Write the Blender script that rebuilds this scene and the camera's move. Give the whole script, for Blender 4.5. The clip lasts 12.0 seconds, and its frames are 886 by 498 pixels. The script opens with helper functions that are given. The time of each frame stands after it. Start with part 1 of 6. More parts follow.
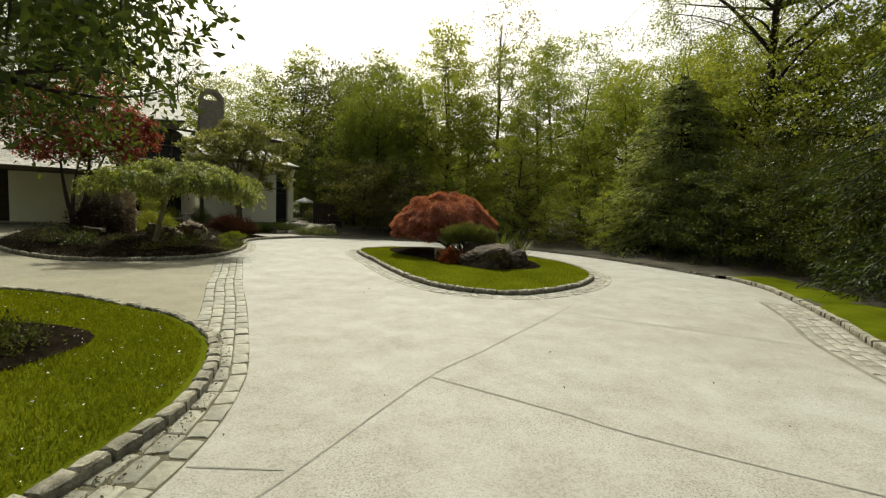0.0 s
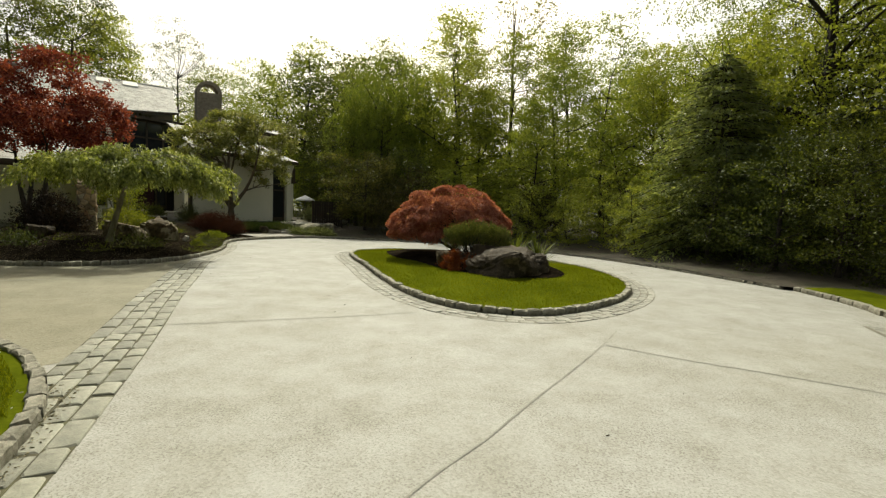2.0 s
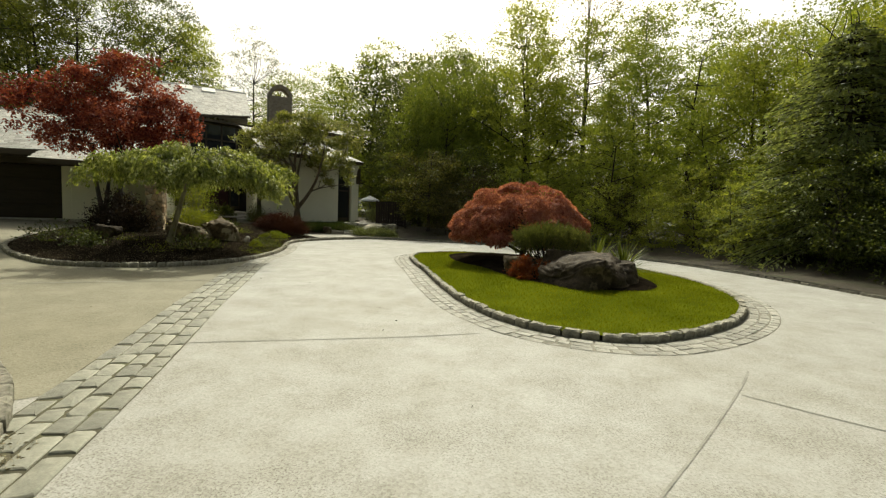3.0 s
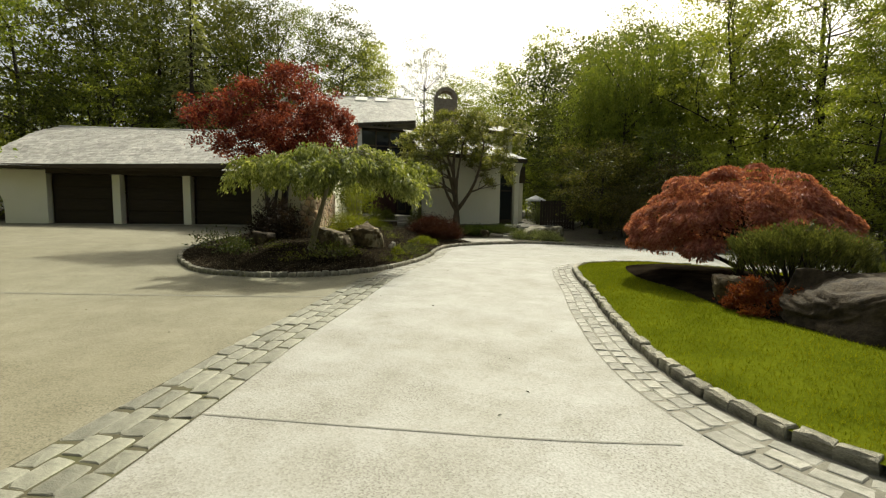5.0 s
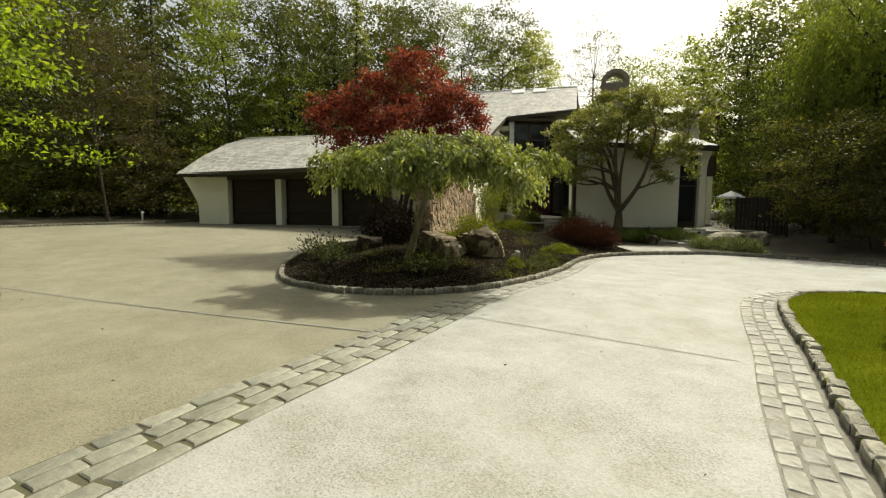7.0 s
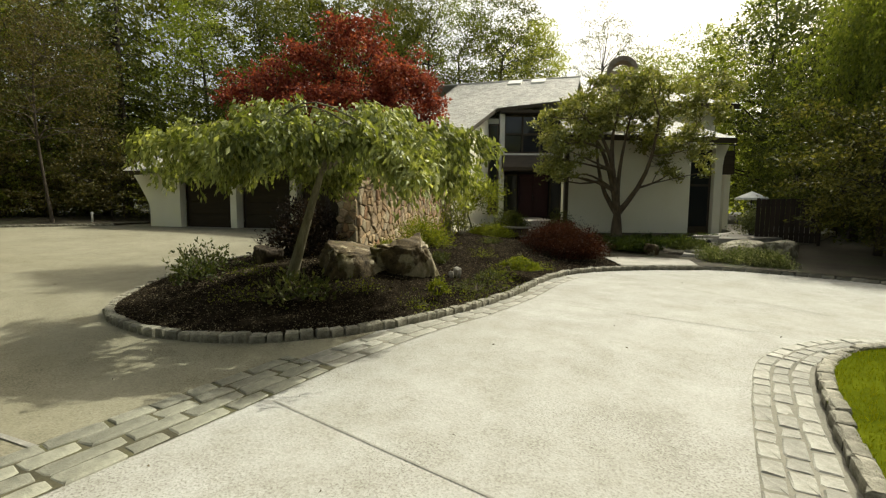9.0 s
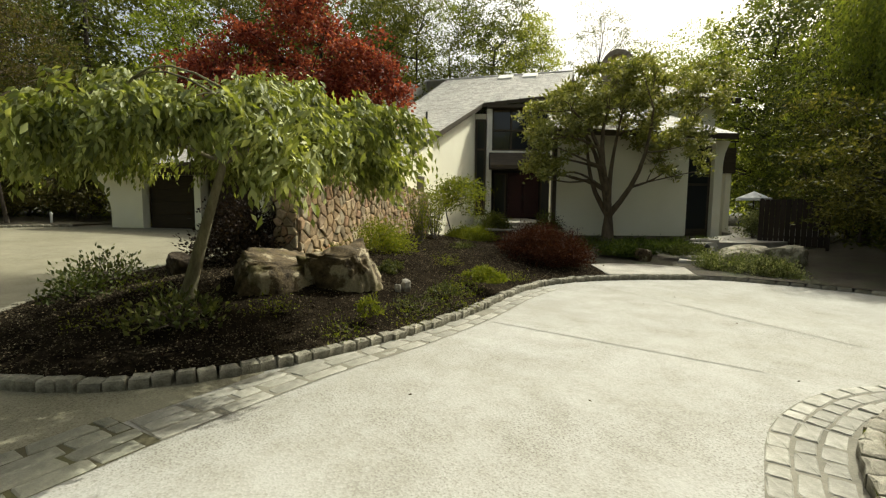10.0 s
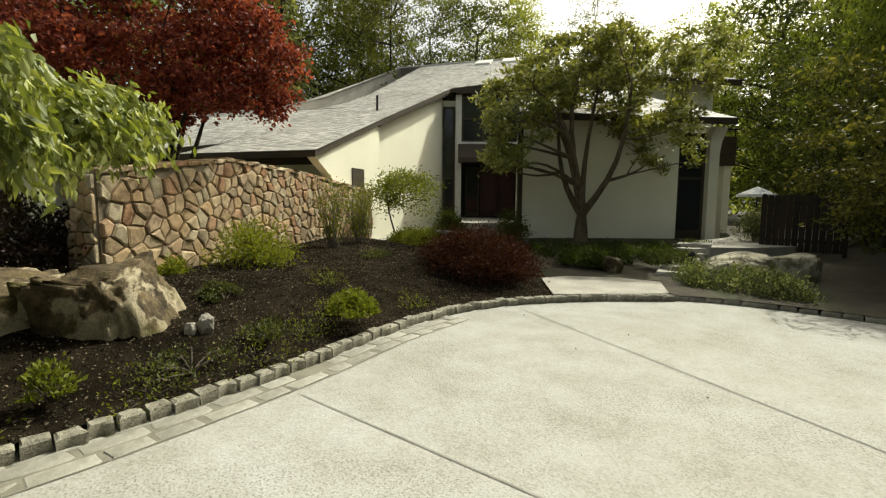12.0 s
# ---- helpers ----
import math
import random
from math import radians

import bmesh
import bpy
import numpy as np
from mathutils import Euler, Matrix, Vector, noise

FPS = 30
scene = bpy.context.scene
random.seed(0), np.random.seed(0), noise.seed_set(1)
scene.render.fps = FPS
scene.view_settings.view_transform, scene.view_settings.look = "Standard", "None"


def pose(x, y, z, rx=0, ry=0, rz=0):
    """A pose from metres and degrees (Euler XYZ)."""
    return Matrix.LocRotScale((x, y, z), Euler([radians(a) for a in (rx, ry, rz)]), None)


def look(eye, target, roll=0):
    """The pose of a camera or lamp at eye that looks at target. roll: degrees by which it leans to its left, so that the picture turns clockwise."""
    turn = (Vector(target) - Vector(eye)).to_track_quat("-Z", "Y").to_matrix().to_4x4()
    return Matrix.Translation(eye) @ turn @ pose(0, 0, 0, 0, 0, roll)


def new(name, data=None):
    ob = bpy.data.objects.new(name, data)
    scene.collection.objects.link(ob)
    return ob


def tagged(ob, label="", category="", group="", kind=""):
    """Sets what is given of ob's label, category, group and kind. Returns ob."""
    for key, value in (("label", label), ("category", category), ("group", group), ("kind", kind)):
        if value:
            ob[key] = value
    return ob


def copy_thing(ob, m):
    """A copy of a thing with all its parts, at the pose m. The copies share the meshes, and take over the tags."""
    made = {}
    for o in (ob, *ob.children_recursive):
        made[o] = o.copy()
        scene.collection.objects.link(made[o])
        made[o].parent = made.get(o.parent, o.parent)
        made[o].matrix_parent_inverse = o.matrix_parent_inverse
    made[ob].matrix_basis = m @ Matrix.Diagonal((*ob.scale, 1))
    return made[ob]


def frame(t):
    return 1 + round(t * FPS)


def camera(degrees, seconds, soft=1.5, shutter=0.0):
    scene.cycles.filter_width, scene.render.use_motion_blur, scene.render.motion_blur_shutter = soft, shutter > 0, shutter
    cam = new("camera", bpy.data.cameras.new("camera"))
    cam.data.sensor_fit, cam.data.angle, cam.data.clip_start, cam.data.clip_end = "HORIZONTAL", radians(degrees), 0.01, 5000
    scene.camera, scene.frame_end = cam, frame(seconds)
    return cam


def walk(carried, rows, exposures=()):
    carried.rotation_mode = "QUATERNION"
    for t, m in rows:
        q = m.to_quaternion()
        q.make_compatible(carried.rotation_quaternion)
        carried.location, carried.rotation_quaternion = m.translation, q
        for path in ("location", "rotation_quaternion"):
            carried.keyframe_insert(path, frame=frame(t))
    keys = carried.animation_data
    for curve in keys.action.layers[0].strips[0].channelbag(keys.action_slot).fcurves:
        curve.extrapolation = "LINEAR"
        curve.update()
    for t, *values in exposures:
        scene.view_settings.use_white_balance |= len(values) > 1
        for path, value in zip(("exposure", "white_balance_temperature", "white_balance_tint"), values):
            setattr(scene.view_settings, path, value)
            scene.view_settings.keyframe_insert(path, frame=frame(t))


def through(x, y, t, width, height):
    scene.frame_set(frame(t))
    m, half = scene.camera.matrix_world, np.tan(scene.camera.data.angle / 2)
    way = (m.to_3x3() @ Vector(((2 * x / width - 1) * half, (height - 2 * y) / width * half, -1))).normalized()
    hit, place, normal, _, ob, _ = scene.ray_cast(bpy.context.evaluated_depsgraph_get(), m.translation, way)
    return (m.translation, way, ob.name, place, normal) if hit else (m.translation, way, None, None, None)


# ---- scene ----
from mathutils.geometry import delaunay_2d_cdt

cam = camera(87.2, 12.0, 1.25)
PATH = [
    (0, (0.942, -0.962, 1.761), (0.754, 1.023, 1.597), 2.3),
    (0.5, (0.95, -0.365, 1.742), (0.765, 1.62, 1.577), 2.3),
    (1, (0.976, 0.246, 1.719), (0.786, 2.23, 1.555), 2.4),
    (1.5, (0.946, 0.877, 1.692), (0.732, 2.859, 1.527), 2.3),
    (2, (0.92, 1.485, 1.645), (0.683, 3.464, 1.481), 2.4),
    (2.5, (0.83, 2.12, 1.625), (0.474, 4.081, 1.458), 2.4),
    (2.7, (0.767, 2.392, 1.626), (0.353, 4.342, 1.457), 2.4),
    (4.3, (0.419, 4.343, 1.621), (-0.548, 6.084, 1.433), 1.3),
    (4.5, (0.342, 4.62, 1.613), (-0.685, 6.326, 1.423), 1.1),
    (4.8, (0.198, 5.025, 1.614), (-0.917, 6.673, 1.415), 1.0),
    (5, (0.09, 5.317, 1.61), (-1.076, 6.931, 1.421), 0.8),
    (5.5, (-0.203, 5.968, 1.605), (-1.502, 7.477, 1.415), 0.7),
    (6, (-0.473, 6.628, 1.601), (-1.951, 7.963, 1.413), 0.3),
    (6.5, (-0.665, 7.374, 1.618), (-2.262, 8.562, 1.426), 0.2),
    (6.7, (-0.731, 7.677, 1.609), (-2.363, 8.818, 1.416), 0.2),
    (8.3, (-1.683, 10.346, 1.629), (-3.391, 11.368, 1.436), 0.2),
    (8.5, (-1.821, 10.643, 1.629), (-3.529, 11.665, 1.44), 0.1),
    (9, (-2.202, 11.333, 1.629), (-3.908, 12.359, 1.439), 0.4),
    (9.5, (-2.615, 12.094, 1.658), (-4.322, 13.119, 1.468), 0.4),
    (10, (-2.984, 12.826, 1.636), (-4.692, 13.851, 1.447), 0.5),
    (10.5, (-3.319, 13.555, 1.615), (-5.028, 14.577, 1.426), 0.4),
    (11, (-3.624, 14.264, 1.616), (-5.336, 15.281, 1.429), 0.2),
    (11.5, (-3.943, 15.097, 1.631), (-5.66, 16.104, 1.44), 0.4),
    (12, (-4.225, 15.857, 1.627), (-5.944, 16.86, 1.431), 0.4),
]
walk(cam, [(t, look(eye, target, roll)) for t, eye, target, roll in PATH], [(0.0, 0.12, 6750, -3), (2.7, 0.18, 6800, -3), (5.5, 0.37, 6750, -2), (8.5, 0.4, 6750, -2), (12.0, 0.44, 6650, -3)])

# ---- sky, sun, exposure ----
SUN_AZ, SUN_EL = radians(104.0), radians(48.0)
sun_way = Vector((math.cos(SUN_AZ) * math.cos(SUN_EL), math.sin(SUN_AZ) * math.cos(SUN_EL), math.sin(SUN_EL)))
world = bpy.data.worlds.new("sky")
scene.world = world
world.use_nodes = True
wn, wl = world.node_tree.nodes, world.node_tree.links
sky = wn.new("ShaderNodeTexSky")
sky.sky_type, sky.sun_disc = "NISHITA", False
sky.sun_elevation, sky.sun_rotation = SUN_EL, radians(90.0) - SUN_AZ
sky.air_density, sky.dust_density, sky.ozone_density = 0.6, 10.0, 0.3
wl.new(sky.outputs[0], wn["Background"].inputs[0])
wn["Background"].inputs[1].default_value = 0.12
# a thin, even veil of high cloud over the blue
veil = wn.new("ShaderNodeBackground")
veil.inputs[0].default_value, veil.inputs[1].default_value = (1.0, 0.98, 0.92, 1), 0.19
both = wn.new("ShaderNodeAddShader")
wl.new(wn["Background"].outputs[0], both.inputs[0])
wl.new(veil.outputs[0], both.inputs[1])
wl.new(both.outputs[0], wn["World Output"].inputs[0])
sun = new("sun", bpy.data.lights.new("sun", "SUN"))
sun.data.energy, sun.data.angle, sun.data.color = 3.9, radians(0.6), (1.0, 0.95, 0.87)
sun.matrix_world = look(sun_way * 60, (0, 0, 0))

# ---- materials ----


def material(name, rough=0.8, metal=0.0, spec=0.35):
    m = bpy.data.materials.new(name)
    m.use_nodes = True
    b = m.node_tree.nodes["Principled BSDF"]
    b.inputs["Roughness"].default_value = rough
    b.inputs["Metallic"].default_value = metal
    b.inputs["Specular IOR Level"].default_value = spec
    return m, m.node_tree.nodes, m.node_tree.links, b


def ramp(nodes, links, fac, stops):
    r = nodes.new("ShaderNodeValToRGB")
    while len(r.color_ramp.elements) < len(stops):
        r.color_ramp.elements.new(0.5)
    for e, (p, c) in zip(r.color_ramp.elements, stops):
        e.position, e.color = p, (*c, 1)
    links.new(fac, r.inputs[0])
    return r.outputs[0]


def noise_tex(nodes, links, scale, detail=4.0, rough=0.55, stretch=None, space="Object", kind="noise"):
    co = nodes.new("ShaderNodeTexCoord").outputs[space]
    if stretch:
        mp = nodes.new("ShaderNodeMapping")
        mp.inputs["Scale"].default_value = stretch
        links.new(co, mp.inputs[0])
        co = mp.outputs[0]
    if kind == "noise":
        n = nodes.new("ShaderNodeTexNoise")
        n.inputs["Detail"].default_value, n.inputs["Roughness"].default_value = detail, rough
    else:
        n = nodes.new("ShaderNodeTexVoronoi")
    n.inputs["Scale"].default_value = scale
    links.new(co, n.inputs["Vector"])
    return n


def mix(nodes, links, fac, a, b, mode="MIX"):
    m = nodes.new("ShaderNodeMix")
    m.data_type, m.blend_type = "RGBA", mode
    for s, v in ((m.inputs[0], fac), (m.inputs[6], a), (m.inputs[7], b)):
        if isinstance(v, (int, float)):
            s.default_value = v
        elif isinstance(v, tuple):
            s.default_value = (*v, 1)
        else:
            links.new(v, s)
    return m.outputs[2]


def bump(nodes, links, b, height, strength, dist=0.01):
    bp = nodes.new("ShaderNodeBump")
    bp.inputs["Strength"].default_value, bp.inputs["Distance"].default_value = strength, dist
    links.new(height, bp.inputs["Height"])
    links.new(bp.outputs[0], b.inputs["Normal"])


def surface(name, c1, c2, scale, fine, rough=0.85, bumps=0.4, dist=0.01, island=0.0, c3=None, big=0.6, stretch=None, obj=0.0, spec=0.3, space="Object"):
    """A matt surface: two colours in large patches, a fine grain, and a shift from piece to piece."""
    m, n, l, b = material(name, rough, 0.0, spec)
    big_n = noise_tex(n, l, scale, 5.0, 0.6, stretch, space)
    fine_n = noise_tex(n, l, fine, 6.0, 0.65, stretch, space)
    col = ramp(n, l, big_n.outputs[0], [(0.32, c1), (0.68, c2)] if c3 is None else [(0.28, c1), (0.5, c2), (0.72, c3)])
    grain = ramp(n, l, fine_n.outputs[0], [(0.3, (1 - big * 0.5,) * 3), (0.7, (1 + 0.0,) * 3)])
    col = mix(n, l, 1.0, col, grain, "MULTIPLY")
    for amount, node, socket in ((island, "ShaderNodeNewGeometry", "Random Per Island"), (obj, "ShaderNodeObjectInfo", "Random")):
        if amount:
            r = n.new(node)
            v = ramp(n, l, r.outputs[socket], [(0.0, (1 - amount,) * 3), (1.0, (1.0,) * 3)])
            col = mix(n, l, 1.0, col, v, "MULTIPLY")
    l.new(col, b.inputs["Base Color"])
    bump(n, l, b, fine_n.outputs[0], bumps, dist)
    return m


def foliage(name, c1, c2, c3, through=0.45, gloss=0.16):
    """Leaves: colour from leaf to leaf and clump to clump, with light coming through them."""
    m, n, l, b = material(name, 0.55, 0.0, gloss)
    r = n.new("ShaderNodeNewGeometry").outputs["Random Per Island"]
    o = n.new("ShaderNodeObjectInfo").outputs["Random"]
    clump = noise_tex(n, l, 0.7, 2.0)
    a = n.new("ShaderNodeMath")
    a.operation = "MULTIPLY_ADD"
    a.inputs[1].default_value, a.inputs[2].default_value = 0.5, 0.0
    l.new(r, a.inputs[0])
    s = n.new("ShaderNodeMath")
    s.operation = "MULTIPLY_ADD"
    s.inputs[1].default_value = 0.55
    l.new(clump.outputs[0], s.inputs[0])
    l.new(a.outputs[0], s.inputs[2])
    col = ramp(n, l, s.outputs[0], [(0.15, c1), (0.5, c2), (0.85, c3)])
    v = ramp(n, l, o, [(0.0, (0.75, 0.8, 0.75)), (1.0, (1.1, 1.05, 1.0))])
    col = mix(n, l, 1.0, col, v, "MULTIPLY")
    l.new(col, b.inputs["Base Color"])
    t = n.new("ShaderNodeBsdfTranslucent")
    warm = mix(n, l, 1.0, col, (1.25, 1.2, 0.6), "MULTIPLY")
    l.new(warm, t.inputs[0])
    ms = n.new("ShaderNodeMixShader")
    ms.inputs[0].default_value = through
    l.new(b.outputs[0], ms.inputs[1])
    l.new(t.outputs[0], ms.inputs[2])
    l.new(ms.outputs[0], n["Material Output"].inputs[0])
    return m


def concrete(name="exposed_aggregate", tone=(1.0, 1.0, 1.0)):
    m, n, l, b = material(name, 0.8, 0.0, 0.35)
    patch = noise_tex(n, l, 0.22, 4.0, 0.6)
    mid = noise_tex(n, l, 1.7, 6.0, 0.7)
    peb = noise_tex(n, l, 55.0, kind="voronoi")
    peb2 = noise_tex(n, l, 24.0, 5.0, 0.7)
    col = ramp(n, l, patch.outputs[0], [(0.3, (0.270, 0.264, 0.235)), (0.5, (0.298, 0.295, 0.275)), (0.7, (0.328, 0.328, 0.314))])
    worn = ramp(n, l, mid.outputs[0], [(0.3, (0.82, 0.81, 0.77)), (0.62, (1.06, 1.06, 1.06))])
    col = mix(n, l, 1.0, col, worn, "MULTIPLY")
    peb_c = ramp(n, l, peb.outputs["Color"], [(0.1, (0.76, 0.74, 0.70)), (0.5, (0.97, 0.96, 0.93)), (0.9, (1.1, 1.08, 1.05))])
    where = ramp(n, l, mid.outputs[0], [(0.35, (0.95,) * 3), (0.7, (0.35,) * 3)])
    col = mix(n, l, where, col, mix(n, l, 1.0, col, peb_c, "MULTIPLY"))
    spots = ramp(n, l, peb2.outputs[0], [(0.26, (0.72, 0.70, 0.66)), (0.42, (1.0, 1.0, 1.0))])
    col = mix(n, l, 1.0, col, spots, "MULTIPLY")
    grit = noise_tex(n, l, 62.0, 4.0, 0.65)
    bare = noise_tex(n, l, 0.8, 4.0, 0.6)
    dark = ramp(n, l, grit.outputs[0], [(0.36, (0.46, 0.44, 0.39)), (0.5, (1.0, 1.0, 1.0))])
    col = mix(n, l, ramp(n, l, bare.outputs[0], [(0.4, (0.3,) * 3), (0.6, (1.0,) * 3)]), col, mix(n, l, 1.0, col, dark, "MULTIPLY"))
    l.new(mix(n, l, 1.0, col, tone, "MULTIPLY"), b.inputs["Base Color"])
    bump(n, l, b, peb.outputs["Distance"], 0.3, 0.006)
    return m


M = {
    "drive": concrete(),
    "joint": surface("joint_filler", (0.195, 0.187, 0.157), (0.305, 0.295, 0.26), 3, 40),
    "kerb": surface("granite_block", (0.17, 0.158, 0.112), (0.50, 0.468, 0.375), 9, 55, 0.85, 1.0, 0.02, obj=0.35, big=0.7),
    "cobble": surface("granite_cobble", (0.19, 0.186, 0.145), (0.37, 0.362, 0.285), 6, 70, 0.6, 0.8, 0.008, obj=0.35, big=0.5),
    "cobble_pale": surface("pale_granite_cobble", (0.24, 0.232, 0.19), (0.44, 0.425, 0.37), 6, 70, 0.75, 0.6, 0.006, obj=0.3, big=0.5),
    "sand": surface("joint_sand", (0.028, 0.025, 0.013), (0.085, 0.076, 0.042), 2, 50, c3=(0.085, 0.088, 0.03)),
    "sand_pale": surface("pale_joint_sand", (0.12, 0.112, 0.085), (0.23, 0.215, 0.17), 2, 50),
    "soil": surface("leaf_litter", (0.022, 0.017, 0.010), (0.05, 0.04, 0.024), 1.2, 16, 0.95, 0.9, 0.03, c3=(0.04, 0.05, 0.016)),
    "ground": surface("forest_ground", (0.025, 0.022, 0.012), (0.04, 0.045, 0.018), 0.4, 10, 0.95, 0.8, 0.03),
    "mulch": surface("dark_mulch", (0.009, 0.007, 0.005), (0.028, 0.022, 0.015), 3, 55, 1.0, 1.0, 0.03, spec=0.0),
    "chips": surface("mulch_chips", (0.035, 0.027, 0.017), (0.32, 0.26, 0.175), 9, 60, 1.0, 0.5, 0.01, island=0.92, spec=0.0),
    "turf": surface("turf", (0.052, 0.066, 0.004), (0.11, 0.128, 0.009), 0.9, 22, 1.0, 0.8, 0.02, spec=0.0),
    "grass": foliage("grass_blades", (0.056, 0.074, 0.004), (0.118, 0.138, 0.009), (0.20, 0.21, 0.018), 0.4, 0.0),
    "stucco": surface("cream_stucco", (0.80, 0.768, 0.61), (0.87, 0.84, 0.69), 0.6, 60, 0.92, 0.35, 0.006, big=0.25),
    "trim": surface("dark_brown_trim", (0.04, 0.03, 0.018), (0.07, 0.053, 0.033), 2, 30, 0.6, 0.2, 0.004, stretch=(1, 1, 8)),
    "white": surface("white_trim", (0.62, 0.60, 0.54), (0.74, 0.72, 0.66), 2, 30, 0.6, 0.1, 0.003, big=0.2),
    "garage": surface("brown_garage_door", (0.024, 0.016, 0.008), (0.038, 0.026, 0.014), 1.5, 25, 0.65, 0.25, 0.004, stretch=(1, 1, 6)),
    "shingle": surface("cedar_shingle", (0.46, 0.44, 0.395), (0.64, 0.615, 0.56), 1.0, 30, 0.7, 0.5, 0.01, island=0.38),
    "door": surface("maroon_door", (0.030, 0.008, 0.010), (0.05, 0.014, 0.016), 1, 30, 0.5, 0.1, 0.003),
    # near-black: the entrance recess's shade put into the wall colour
    "dark": surface("painted_recess_shade", (0.012, 0.011, 0.01), (0.022, 0.02, 0.018), 1, 10),
    "bark": surface("bark", (0.055, 0.042, 0.030), (0.13, 0.105, 0.078), 3, 30, 0.95, 1.0, 0.03, stretch=(3, 3, 0.6)),
    "bark_pale": surface("pale_mossy_bark", (0.12, 0.105, 0.062), (0.26, 0.235, 0.15), 3, 26, 0.95, 0.9, 0.02, stretch=(2, 2, 0.7)),
    "bark_warm": surface("warm_brown_bark", (0.075, 0.056, 0.034), (0.18, 0.14, 0.09), 3, 28, 0.95, 1.0, 0.025, stretch=(2.5, 2.5, 0.6)),
    "bark_dark": surface("dark_bark", (0.020, 0.016, 0.012), (0.06, 0.047, 0.035), 3, 30, 0.95, 1.0, 0.03, stretch=(3, 3, 0.6)),
    "bark_grey": surface("grey_bark", (0.12, 0.105, 0.085), (0.24, 0.215, 0.18), 3, 28, 0.95, 0.9, 0.02, stretch=(2, 2, 0.8)),
    "court": concrete("older_aggregate", (0.68, 0.645, 0.50)),
    "brick": surface("brown_brickwork", (0.20, 0.165, 0.125), (0.33, 0.28, 0.22), 6, 40),
    "mortar": surface("tan_mortar", (0.17, 0.135, 0.09), (0.30, 0.245, 0.17), 4, 60),
    "flag": surface("flagstone", (0.30, 0.28, 0.24), (0.44, 0.41, 0.35), 2, 30, 0.85, 0.5, 0.01, obj=0.2),
    "canvas": surface("white_canvas", (0.70, 0.72, 0.76), (0.80, 0.81, 0.84), 1, 40, 0.9, 0.1, 0.002, big=0.1),
    "canvas_tan": surface("dry_leaf_scraps", (0.20, 0.17, 0.09), (0.42, 0.37, 0.24), 4, 40, 0.9, 0.1, 0.002, island=0.5),
    "screen": surface("weathered_brown_timber", (0.022, 0.015, 0.010), (0.042, 0.029, 0.019), 3, 40, 0.8, 0.4, 0.004, stretch=(1, 1, 0.15), obj=0.3),
    "metal": material("dark_metal", 0.4, 0.8)[0],
}
M["metal"].node_tree.nodes["Principled BSDF"].inputs["Base Color"].default_value = (0.03, 0.03, 0.03, 1)
